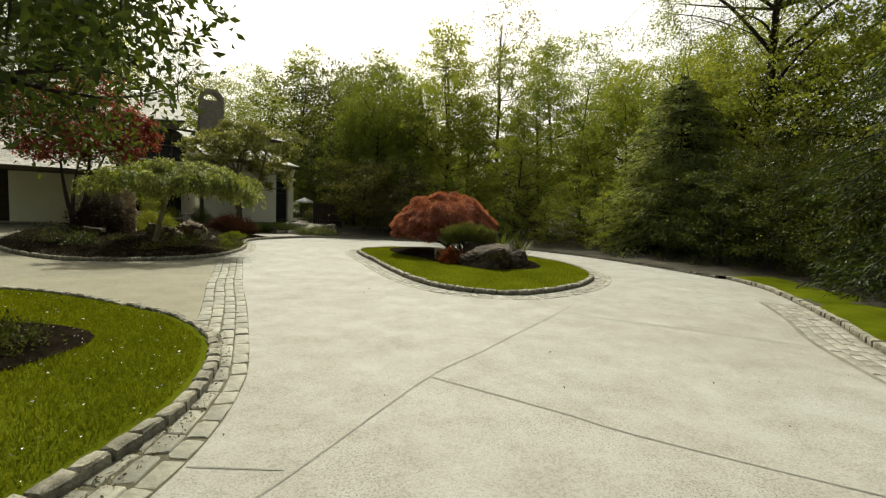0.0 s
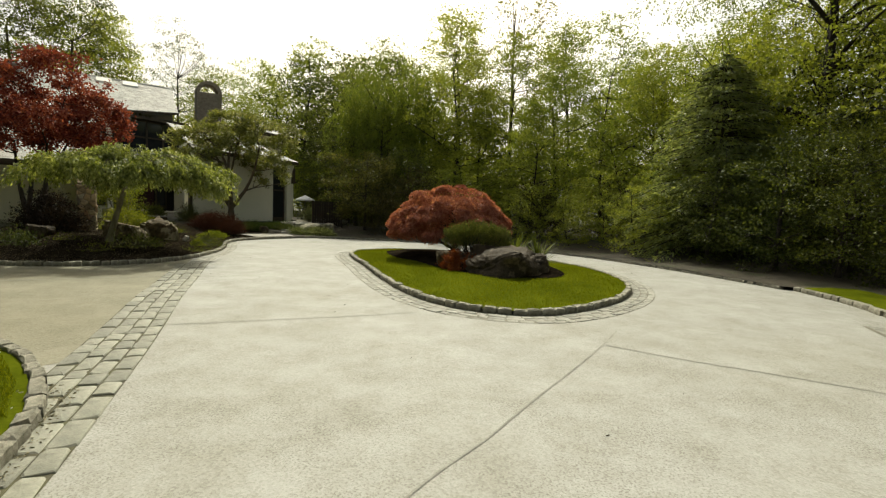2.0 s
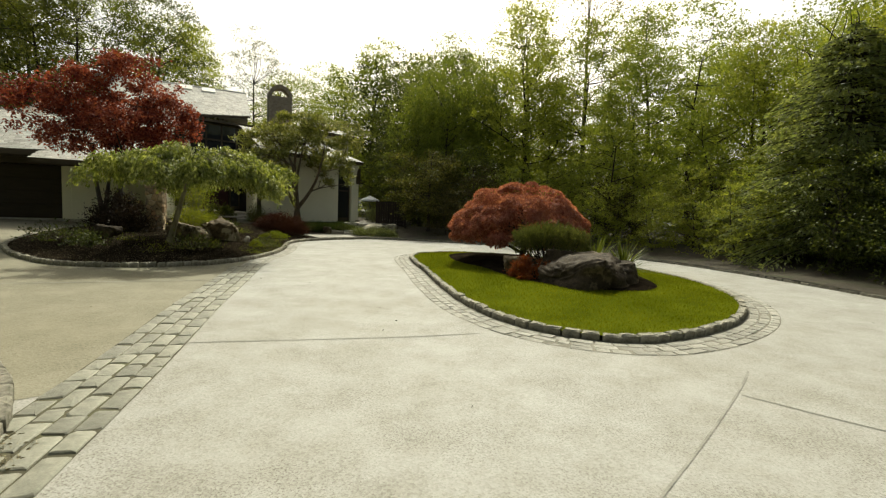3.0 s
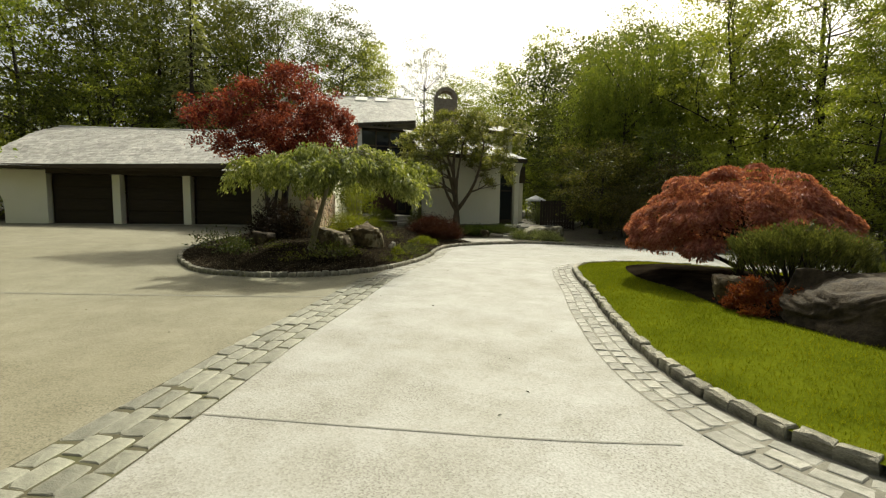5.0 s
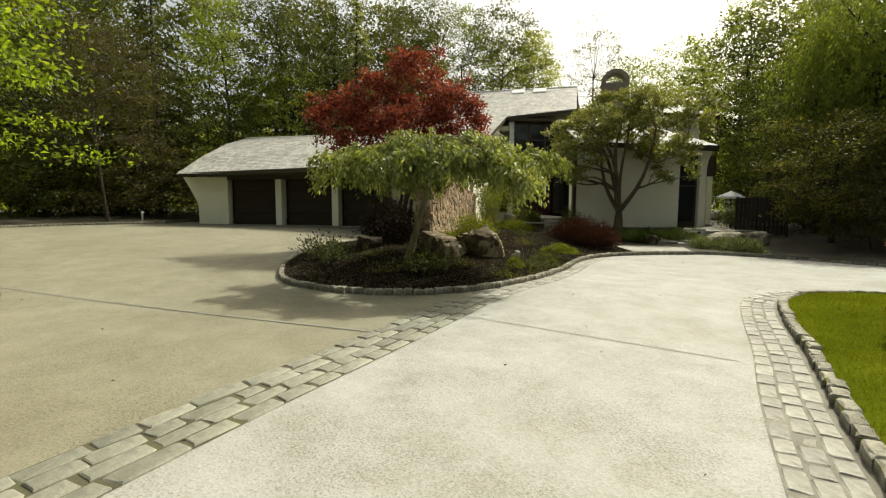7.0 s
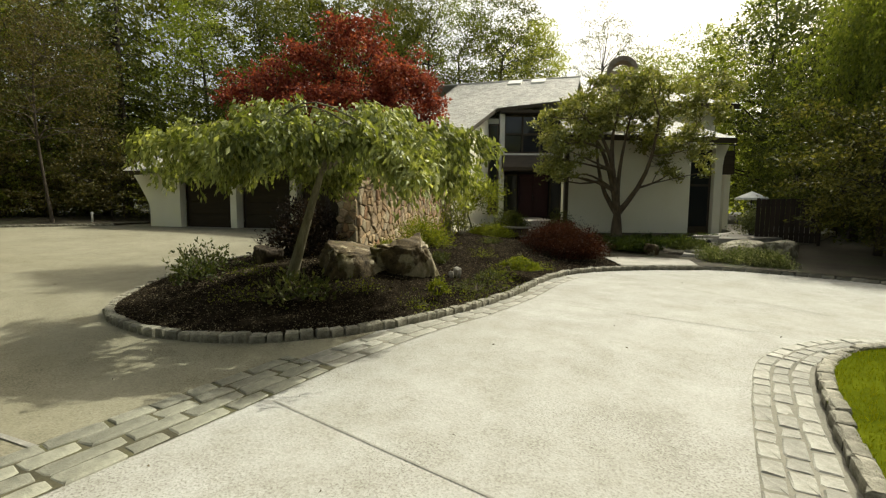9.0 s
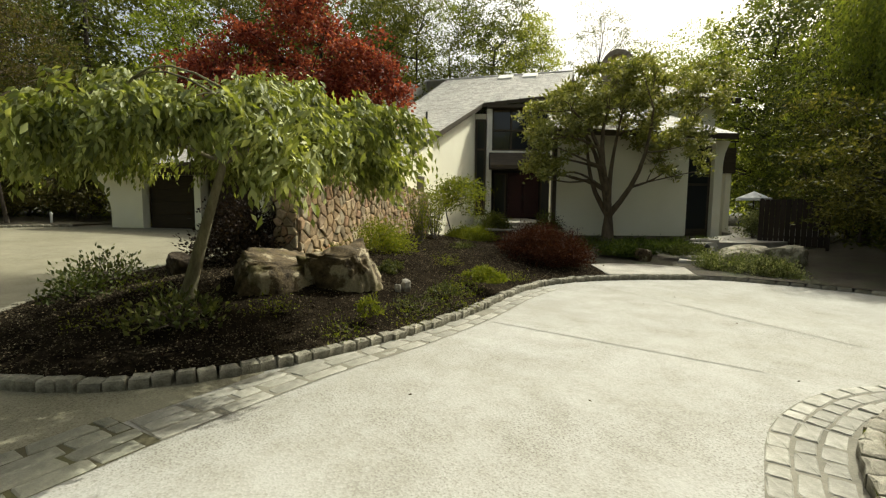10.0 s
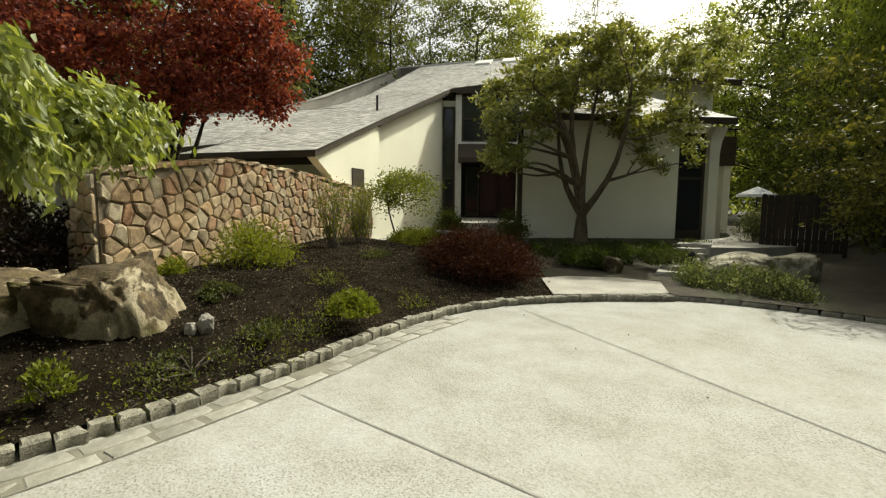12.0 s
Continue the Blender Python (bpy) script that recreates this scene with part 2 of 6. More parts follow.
LEAF = {
    "spring": foliage("spring_leaves", (0.13, 0.165, 0.026), (0.235, 0.275, 0.046), (0.34, 0.375, 0.08), 0.55),
    "green": foliage("green_leaves", (0.10, 0.13, 0.024), (0.19, 0.222, 0.04), (0.29, 0.31, 0.07), 0.55),
    "dark": foliage("dark_leaves", (0.03, 0.041, 0.010), (0.064, 0.08, 0.018), (0.132, 0.148, 0.034), 0.4),
    "needle": foliage("spruce_needles", (0.125, 0.155, 0.065), (0.22, 0.25, 0.105), (0.31, 0.33, 0.145), 0.5, 0.1),
    "deep": foliage("deep_olive_leaves", (0.045, 0.058, 0.013), (0.095, 0.11, 0.023), (0.19, 0.195, 0.045), 0.35),
    "fleck": foliage("cream_edged_leaves", (0.055, 0.07, 0.022), (0.13, 0.15, 0.06), (0.40, 0.41, 0.25), 0.35),
    "tips": foliage("olive_leaves_with_pale_tips", (0.03, 0.034, 0.009), (0.075, 0.08, 0.018), (0.24, 0.225, 0.055), 0.3),
    "olive": foliage("olive_leaves", (0.065, 0.08, 0.018), (0.125, 0.135, 0.03), (0.22, 0.215, 0.05), 0.45),
    # weep: the palest tone paints sun glints on glossy leaves into the colour
    "weep": foliage("glinted_fresh_leaves", (0.05, 0.072, 0.014), (0.18, 0.215, 0.042), (0.42, 0.45, 0.18), 0.4, 0.6),
    "magnolia": foliage("glossy_leaves", (0.075, 0.09, 0.018), (0.185, 0.198, 0.04), (0.44, 0.43, 0.15), 0.34, 0.6),
    "plum": foliage("purple_red_leaves", (0.085, 0.018, 0.017), (0.24, 0.046, 0.039), (0.46, 0.125, 0.09), 0.45),
    "laceleaf": foliage("orange_red_leaves", (0.22, 0.066, 0.054), (0.38, 0.13, 0.104), (0.54, 0.24, 0.195), 0.45),
    "barberry": foliage("dark_red_leaves", (0.017, 0.006, 0.005), (0.036, 0.012, 0.009), (0.075, 0.03, 0.019), 0.3, 0.05),
    "inky": foliage("purple_black_leaves", (0.012, 0.009, 0.008), (0.028, 0.017, 0.014), (0.06, 0.036, 0.026), 0.25),
    "heath": foliage("rust_leaves", (0.11, 0.022, 0.012), (0.20, 0.05, 0.02), (0.26, 0.10, 0.035), 0.3),
    "yellow": foliage("yellow_green_leaves", (0.08, 0.105, 0.012), (0.145, 0.17, 0.02), (0.24, 0.255, 0.042), 0.45),
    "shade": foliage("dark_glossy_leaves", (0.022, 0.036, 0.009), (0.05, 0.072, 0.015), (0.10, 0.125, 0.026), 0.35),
    "brown": foliage("brownish_leaves", (0.035, 0.032, 0.011), (0.07, 0.063, 0.021), (0.13, 0.112, 0.04), 0.35),
    "maple": foliage("bright_leaves", (0.12, 0.175, 0.018), (0.22, 0.29, 0.028), (0.34, 0.40, 0.055), 0.6),
    "cover": foliage("groundcover_leaves", (0.028, 0.038, 0.011), (0.06, 0.074, 0.02), (0.16, 0.165, 0.06), 0.3),
    "juniper": foliage("juniper_needles", (0.05, 0.058, 0.018), (0.098, 0.105, 0.032), (0.18, 0.17, 0.058), 0.35, 0.2),
}


def glass():
    m, n, l, b = material("window_glass", 0.04, 0.0, 0.5)
    b.inputs["Base Color"].default_value = (0.02, 0.022, 0.025, 1)
    n1 = noise_tex(n, l, 1.5, 2.0)
    bump(n, l, b, n1.outputs[0], 0.05, 0.01)
    return m


M["glass"] = glass()


def fieldstone():
    """Tan, rust and grey stones, a colour to each."""
    m, n, l, b = material("tan_fieldstone", 0.9, 0.0, 0.25)
    r = n.new("ShaderNodeObjectInfo").outputs["Random"]
    col = ramp(n, l, r, [(0.0, (0.38, 0.275, 0.165)), (0.2, (0.52, 0.42, 0.285)), (0.4, (0.36, 0.205, 0.12)), (0.6, (0.47, 0.41, 0.30)), (0.8, (0.27, 0.21, 0.14)), (1.0, (0.52, 0.37, 0.22))])
    blot = noise_tex(n, l, 7.0, 6.0, 0.65)
    fine = noise_tex(n, l, 45.0, 5.0, 0.7)
    col = mix(n, l, 1.0, col, ramp(n, l, blot.outputs[0], [(0.3, (0.5, 0.47, 0.42)), (0.7, (1.2, 1.17, 1.1))]), "MULTIPLY")
    col = mix(n, l, 1.0, col, ramp(n, l, fine.outputs[0], [(0.3, (0.75,) * 3), (0.7, (1.0,) * 3)]), "MULTIPLY")
    l.new(col, b.inputs["Base Color"])
    bump(n, l, b, blot.outputs[0], 0.7, 0.03)
    return m


M["stone_tan"] = fieldstone()

# ---- building helpers ----


def mesh_of(name, verts, faces, mat, smooth=False):
    me = bpy.data.meshes.new(name)
    me.from_pydata([tuple(v) for v in verts], [], [tuple(f) for f in faces])
    me.materials.append(mat)
    if smooth:
        me.polygons.foreach_set("use_smooth", [True] * len(me.polygons))
    me.update()
    return me


def part(name, me, parent, label=""):
    ob = new(name, me)
    ob.parent = parent
    if label:
        ob["label"] = label
    return ob


def thing(name, label, category, at=(0, 0, 0), rz=0.0, group="", kind=""):
    ob = new(name)
    ob.matrix_world = pose(*at, 0, 0, rz)
    return tagged(ob, label, category, group, kind)


def box_mesh(name, x0, x1, y0, y1, z0, z1, mat, bev=0.0):
    bm = bmesh.new()
    bmesh.ops.create_cube(bm, size=1.0)
    for v in bm.verts:
        v.co = Vector(((x0 + x1) / 2 + v.co.x * (x1 - x0), (y0 + y1) / 2 + v.co.y * (y1 - y0), (z0 + z1) / 2 + v.co.z * (z1 - z0)))
    if bev:
        bmesh.ops.bevel(bm, geom=bm.edges[:], offset=bev, segments=1, affect="EDGES")
    me = bpy.data.meshes.new(name)
    bm.to_mesh(me)
    bm.free()
    me.materials.append(mat)
    return me


def prism(name, outline, y0, y1, mat):
    """A slab: an outline of (x, z) points, from y0 to y1."""
    n = len(outline)
    v = [(x, y0, z) for x, z in outline] + [(x, y1, z) for x, z in outline]
    f = [tuple(range(n)), tuple(range(2 * n - 1, n - 1, -1))]
    f += [(i, i + n, (i + 1) % n + n, (i + 1) % n) for i in range(n)]
    me = mesh_of(name, v, f, mat)
    bm = bmesh.new()
    bm.from_mesh(me)
    bmesh.ops.recalc_face_normals(bm, faces=bm.faces)
    bm.to_mesh(me)
    bm.free()
    return me


def smoothstep(a, b, x):
    k = np.clip((x - a) / (b - a), 0, 1)
    return k * k * (3 - 2 * k)


def gz(x, y):
    """Height of the drive: level, rising gently towards the garage."""
    return 0.5 * smoothstep(-10.0, -25.0, np.asarray(x, float)) + 0 * np.asarray(y, float)


def curve(points, step=0.5, closed=False):
    """Points at even steps along a smooth line through the given ones."""
    p = [np.array(q, float) for q in points]
    n = len(p)
    out = []
    for i in range(n if closed else n - 1):
        a, b, c, d = (p[(i + k) % n] if closed else p[min(max(i + k, 0), n - 1)] for k in (-1, 0, 1, 2))
        for s in np.linspace(0, 1, 12, endpoint=False):
            out.append(0.5 * (2 * b + (c - a) * s + (2 * a - 5 * b + 4 * c - d) * s ** 2 + (3 * b - a - 3 * c + d) * s ** 3))
    out.append(p[0] if closed else p[-1])
    out = np.array(out)
    along = np.concatenate([[0], np.cumsum(np.linalg.norm(np.diff(out, axis=0), axis=1))])
    count = max(2, int(round(along[-1] / step)))
    s = np.linspace(0, along[-1], count + 1)
    return np.stack([np.interp(s, along, out[:, k]) for k in range(2)], 1)


def inside(poly, pts):
    poly, pts = np.asarray(poly), np.asarray(pts)
    x, y = pts[:, 0], pts[:, 1]
    hit = np.zeros(len(pts), bool)
    for (x1, y1), (x2, y2) in zip(poly, np.roll(poly, -1, 0)):
        c = (y1 > y) != (y2 > y)
        hit ^= c & (x < (x2 - x1) * (y - y1) / (y2 - y1 + 1e-12) + x1)
    return hit


def edge_distance(poly, pts):
    d = np.full(len(pts), 1e9)
    for a, b in zip(poly, np.roll(poly, -1, 0)):
        ab = b - a
        k = np.clip(((pts - a) @ ab) / max(ab @ ab, 1e-9), 0, 1)
        d = np.minimum(d, np.linalg.norm(pts - a - k[:, None] * ab, axis=1))
    return d


def sheet(name, poly, height, mat, step=0.6, seed=1):
    """A surface over an outline, with its height from a function of x, y and the distance to the edge."""
    rng = np.random.default_rng(seed)
    poly = np.asarray(poly, float)
    lo, hi = poly.min(0), poly.max(0)
    gx, gy = np.meshgrid(np.arange(lo[0], hi[0], step), np.arange(lo[1], hi[1], step))
    g = np.stack([gx.ravel(), gy.ravel()], 1) + rng.uniform(-0.25, 0.25, (gx.size, 2)) * step
    g = g[inside(poly, g)]
    g = g[edge_distance(poly, g) > step * 0.4]
    pts = np.concatenate([poly, g])
    edges = [(i, (i + 1) % len(poly)) for i in range(len(poly))]
    v, _, f, *_ = delaunay_2d_cdt([Vector(p) for p in pts], edges, [], 1, 1e-5)
    v = np.array([tuple(q) for q in v])
    z = height(v[:, 0], v[:, 1], edge_distance(poly, v))
    me = mesh_of(name, np.column_stack([v, z]), f, mat, True)
    return me


def surface_height(poly, height, pts):
    pts = np.asarray(pts, float)
    return height(pts[:, 0], pts[:, 1], edge_distance(np.asarray(poly, float), pts))


def random_in(poly, n, seed):
    rng = np.random.default_rng(seed)
    poly = np.asarray(poly, float)
    lo, hi = poly.min(0), poly.max(0)
    out = np.zeros((0, 2))
    while len(out) < n:
        p = rng.uniform(lo, hi, (n, 2))
        out = np.concatenate([out, p[inside(poly, p)]])
    return out[:n]


# ---- plants ----


def unit(v):
    return v / np.maximum(np.linalg.norm(v, axis=-1, keepdims=True), 1e-9)


def leaves_mesh(name, at, way, size, mat, rng, wide=0.5, fold=0.18, jitter=0.6, single=False):
    """Folded pointed leaves, one at each place, pointing along way with some scatter."""
    n = len(at)
    way = unit(np.asarray(way) + rng.normal(0, jitter, (n, 3)))
    side = unit(np.cross(way, rng.normal(0, 1, (n, 3))))
    nor = np.cross(way, side)
    s = (size * rng.uniform(0.65, 1.3, n))[:, None]
    base, tip = at - way * s * 0.5, at + way * s * 0.5
    mid = at - way * s * 0.05
    l, r = mid + side * s * wide * 0.5 + nor * s * fold, mid - side * s * wide * 0.5 + nor * s * fold
    v = np.stack([base, l, tip, r], 1).reshape(-1, 3)
    k = np.arange(n)[:, None] * 4
    f = np.concatenate([k + [0, 1, 2], k + [0, 2, 3]], 1).reshape(-1, 3)
    if single:
        v = np.stack([l, tip, r - way * s * 0.3], 1).reshape(-1, 3)
        f = np.arange(n * 3).reshape(-1, 3)
    me = bpy.data.meshes.new(name)
    me.vertices.add(len(v))
    me.vertices.foreach_set("co", v.astype(np.float32).ravel())
    me.loops.add(f.size)
    me.loops.foreach_set("vertex_index", f.astype(np.int32).ravel())
    me.polygons.add(len(f))
    me.polygons.foreach_set("loop_start", np.arange(0, f.size, 3, dtype=np.int32))
    me.materials.append(mat)
    me.update(calc_edges=True)
    return me


def tubes_mesh(name, paths, mat, sides=6):
    """Tapered limbs: each path is a list of points and the radii at them."""
    v, f = [], []
    for pts, rad in paths:
        pts = np.asarray(pts, float)
        start = len(v)
        d = unit(np.gradient(pts, axis=0))
        for p, w, r in zip(pts, d, rad):
            a = unit(np.cross(w, [0.3, 0.9, 0.1]))
            b = np.cross(w, a)
            for k in range(sides):
                t = 2 * math.pi * k / sides
                v.append(p + r * (math.cos(t) * a + math.sin(t) * b))
        for i in range(len(pts) - 1):
            for k in range(sides):
                p, q = start + i * sides + k, start + i * sides + (k + 1) % sides
                f.append((p, q, q + sides, p + sides))
    return mesh_of(name, v, f, mat, True)


def bend(a, b, rng, sag=0.0, wob=0.06, n=6):
    """A wavering way from a to b."""
    a, b = np.asarray(a, float), np.asarray(b, float)
    t = np.linspace(0, 1, n)[:, None]
    length = np.linalg.norm(b - a)
    off = rng.normal(0, wob * length, 3)
    p = a + (b - a) * t + off * np.sin(math.pi * t) + np.array([0, 0, sag * length]) * np.sin(math.pi * t)
    return p


def grow(seed, clumps, trunk_top, radius, limbs, fork=0.35, lean=(0, 0), stems=1, sag=0.12, split=0.0, fan=0.35, twigs=True):
    """Trunk and limbs that reach every clump of leaves. Returns the limb paths."""
    rng = np.random.default_rng(seed)
    clumps = np.asarray(clumps)
    paths, nodes = [], []
    for s in range(stems):
        foot = np.array([0, 0, -0.15]) + (rng.normal(0, 0.16, 3) * [1, 1, 0] if stems > 1 else 0)
        top = np.array([lean[0], lean[1], trunk_top]) + (rng.normal(0, 0.35, 3) * [1, 1, 0.3] * (2 if stems > 1 else 1))
        if split:
            top = top + unit(rng.normal(0, 1, 3) * [1, 1, 0]) * fan
        p = bend(foot, top, rng, 0, 0.03, 9)
        r = np.linspace(radius, radius * 0.28, 9)
        if split:
            foot = np.array([0, 0, -0.15])
            p = np.concatenate([bend(foot, (0, 0, split), rng, 0, 0.02, 3), bend((0, 0, split), top, rng, 0.0, 0.08, 7)[1:]])
            r = np.concatenate([[radius * 1.1, radius, radius * 0.85], np.linspace(radius * 0.6, radius * 0.2, 6)])
        r[0] *= 1.35
        paths.append((p, r))
        keep = p[:, 2] > trunk_top * fork
        nodes += [(q, rr) for q, rr in zip(p[keep], r[keep])]
    pick = clumps[rng.permutation(len(clumps))[:limbs]]
    for c in pick:
        trunk_nodes = nodes[:9 * stems]
        cost = [np.linalg.norm(c - q) + 1.2 * max(0, q[2] - c[2] + 0.25 * np.linalg.norm((c - q)[:2])) for q, _ in trunk_nodes]
        q, rr = trunk_nodes[int(np.argmin(cost))]
        p = bend(q, c, rng, sag, 0.07, 7)
        r = np.linspace(rr * 0.6, max(0.012, radius * 0.07), 7)
        paths.append((p, r))
        nodes += list(zip(p[2:], r[2:]))
    spots = np.array([q for q, _ in nodes])
    for c in clumps:
        i = int(np.argmin(np.linalg.norm(spots - c, axis=1) + 0.5 * np.maximum(0, spots[:, 2] - c[2])))
        q, rr = nodes[i]
        if np.linalg.norm(c - q) < 0.15:
            continue
        p = bend(q, c, rng, sag * 0.6, 0.08, 5)
        if twigs:
            paths.append((p, np.linspace(min(rr * 0.7, radius * 0.25), max(0.006, radius * 0.03), 5)))
    return paths


def clumps_in(rng, n, centre, size, hollow=0.45, lumps=0.25, flat=0.0):
    """Places for clumps of leaves in an uneven egg."""
    d = unit(rng.normal(0, 1, (n, 3)))
    d[:, 2] = np.where(d[:, 2] < -0.9, -d[:, 2] * rng.uniform(0, 1, n), d[:, 2])
    flatw = np.maximum(np.linalg.norm(d[:, :2], axis=1), 1e-6)
    d[:, :2] *= np.where(d[:, 2] < 0.1, np.maximum(flatw, 0.85) / flatw, 1.0)[:, None]
    r = rng.uniform(hollow, 1.0, n) ** 0.6
    k = rng.normal(0, 1, (5, 3)) * 2.2
    lump = 1 + lumps * np.sin(d @ k.T).mean(1) * 2.0
    lump = np.clip(lump, 0.6, 1.25)
    return np.asarray(centre) + d * (r * lump)[:, None] * np.asarray(size)


def leaf_cloud(rng, clumps, per, spread, droop=0.0, flat=0.6):
    """Leaf places and directions round each clump."""
    n = len(clumps)
    c = np.repeat(np.asarray(clumps), per, axis=0)
    off = rng.normal(0, 1, (n * per, 3)) * spread * np.array([1, 1, flat])
    if droop:
        off[:, 2] -= np.abs(rng.normal(0, droop, n * per))
    way = unit(off + np.array([0, 0, -0.05])) * 0.8
    way[:, 2] -= droop * 1.6
    return c + off, way


def crown_tree(name, label, at, height, width, leaf="spring", n=70, per=110, size=0.28, spread=0.75, seed=1, trunk=0.2, bark="bark", bare=0.35, stems=1, droop=0.0, category="tree", group="", lumps=0.25, limbs=14, hollow=0.4, twigs=True, sides=7, flat=0.6, single=False, wide=0.5):
    rng = np.random.default_rng(seed)
    z0 = height * bare
    cl = clumps_in(rng, n, (0, 0, (z0 + height) / 2), (width / 2, width / 2, (height - z0) / 2), hollow, lumps)
    top = thing(name, label, category, at, 0, group)
    part("trunk", tubes_mesh("trunk", grow(seed, cl, height * 0.82, trunk, limbs, stems=stems, twigs=twigs), M[bark], sides), top)
    p, w = leaf_cloud(rng, cl, per, spread, droop, flat)
    part("crown", leaves_mesh("crown", p, w, size, LEAF[leaf], rng, wide, single=single), top)
    return top


def conifer(name, label, at, height, width, seed, leaf="needle", tiers=26, per=9, size=0.3, bare=0.06, droop=0.35, dens=26, taper=0.8):
    rng = np.random.default_rng(seed)
    top = thing(name, label, "tree", at)
    paths = [(bend((0, 0, -0.2), (0, 0, height * 0.98), rng, 0, 0.005, 8), np.linspace(0.02 * height, 0.02, 8))]
    P, W = [], []
    for i in range(tiers):
        k = i / (tiers - 1)
        z = height * (bare + (0.97 - bare) * k)
        r = width / 2 * (1 - k) ** taper * rng.uniform(0.8, 1.1) + 0.15
        for j in range(per):
            a = rng.uniform(0, 2 * math.pi)
            rr = r * rng.uniform(0.7, 1.12)
            tip = np.array([math.cos(a) * rr, math.sin(a) * rr, z - droop * rr * rng.uniform(0.4, 1.1)])
            p = bend((0, 0, z), tip, rng, 0.10, 0.02, 6)
            paths.append((p, np.linspace(0.035, 0.008, 6)))
            m = max(6, int(dens * rr))
            t = rng.uniform(0.2, 1.0, m) ** 0.7
            q = np.stack([np.interp(t, np.linspace(0, 1, 6), p[:, c]) for c in range(3)], 1)
            out = unit(tip - np.array([0, 0, z]))
            sidew = np.cross(out, [0, 0, 1])
            lat = rng.normal(0, 0.16 + 0.12 * rr * 0.35, m)
            q = q + sidew * lat[:, None] + np.array([0, 0, -0.10]) * np.abs(rng.normal(0, 1, m))[:, None]
            P.append(q)
            W.append(out * 0.7 + sidew * np.sign(lat)[:, None] * 0.5 + np.array([0, 0, -0.35]))
    part("trunk", tubes_mesh("trunk", paths, M["bark_dark"], 5), top)
    part("crown", leaves_mesh("crown", np.concatenate(P), np.concatenate(W), size, LEAF[leaf], rng, 0.32, 0.05, 0.3), top)
    return top


def mound(name, label, at, size, leaf, n=900, leaf_size=0.07, seed=1, category="shrub", up=0.4, group="", stems=14, loose=0.17, jitter=0.7, wide=0.5):
    """A shrub: twigs from one foot, each ending in its own tuft of leaves, in a low uneven heap."""
    rng = np.random.default_rng(seed)
    top = thing(name, label, category, at, 0, group)
    half = np.array([size[0] / 2, size[1] / 2, size[2]])
    tufts = max(14, int(26 * size[0] * size[1]))
    a, r = rng.uniform(0, 2 * math.pi, tufts), np.sqrt(rng.uniform(0, 1, tufts))
    h = np.sqrt(np.maximum(1 - r * r, 0.04)) * rng.uniform(0.35, 0.95, tufts) * (1 + 0.2 * np.sin(3 * a + seed))
    c = np.stack([np.cos(a) * r * 0.88, np.sin(a) * r * 0.88, h], 1) * half
    k = rng.integers(0, tufts, n)
    off = rng.normal(0, 1, (n, 3)) * np.array([loose, loose, loose * 0.7]) * (0.5 + 0.5 * size[2])
    p = c[k] + off
    p[:, 2] = np.maximum(p[:, 2], 0.02)
    tips = c[rng.permutation(tufts)[:stems]]
    twigs = part("stem", tubes_mesh("stem", [(bend((0, 0, -0.05), q, rng, 0.05, 0.06, 5), np.linspace(0.012, 0.004, 5)) for q in tips], M["bark"], 4), top)
    tagged(twigs, kind="stuff")
    way = unit(off) + c[k] / half * 0.4 + np.array([0, 0, up])
    part("foliage", leaves_mesh("foliage", p, way, leaf_size, LEAF[leaf], rng, wide, 0.15, jitter), top)
    return top


def rock_material(name, dark, mid, pale, moss, amount=0.5, relief=0.9):
    """Weathered stone: dark skin, pale lichen patches with sharp edges, moss, cracks."""
    m, n, l, b = material(name, 0.85, 0.0, 0.2)
    big = noise_tex(n, l, 1.7, 6.0, 0.62)
    med = noise_tex(n, l, 5.5, 6.0, 0.7)
    fine = noise_tex(n, l, 32.0, 6.0, 0.7)
    col = ramp(n, l, med.outputs[0], [(0.35, dark), (0.62, mid)])
    lich = ramp(n, l, big.outputs[0], [(amount, (0, 0, 0)), (amount + 0.04, (1, 1, 1))])
    col = mix(n, l, lich, col, mix(n, l, 0.35, pale, col))
    green = ramp(n, l, noise_tex(n, l, 2.6, 5.0, 0.6, (1.0, 1.3, 0.7)).outputs[0], [(0.56, (0, 0, 0)), (0.68, (0.8, 0.8, 0.8))])
    col = mix(n, l, green, col, moss)
    grain = ramp(n, l, fine.outputs[0], [(0.3, (0.62,) * 3), (0.65, (1.0,) * 3)])
    l.new(mix(n, l, 1.0, col, grain, "MULTIPLY"), b.inputs["Base Color"])
    bump(n, l, b, med.outputs[0], relief, 0.04)
    return m


M["rock"] = rock_material("mossy_boulder", (0.025, 0.018, 0.010), (0.15, 0.112, 0.062), (0.44, 0.385, 0.265), (0.075, 0.065, 0.016), 0.52)
M["rock_pale"] = rock_material("pale_boulder", (0.07, 0.062, 0.038), (0.21, 0.185, 0.125), (0.42, 0.385, 0.29), (0.075, 0.075, 0.025), 0.47, 0.6)
M["rock_dark"] = rock_material("dark_boulder", (0.022, 0.016, 0.010), (0.078, 0.058, 0.036), (0.20, 0.155, 0.10), (0.04, 0.032, 0.014), 0.58, 0.8)


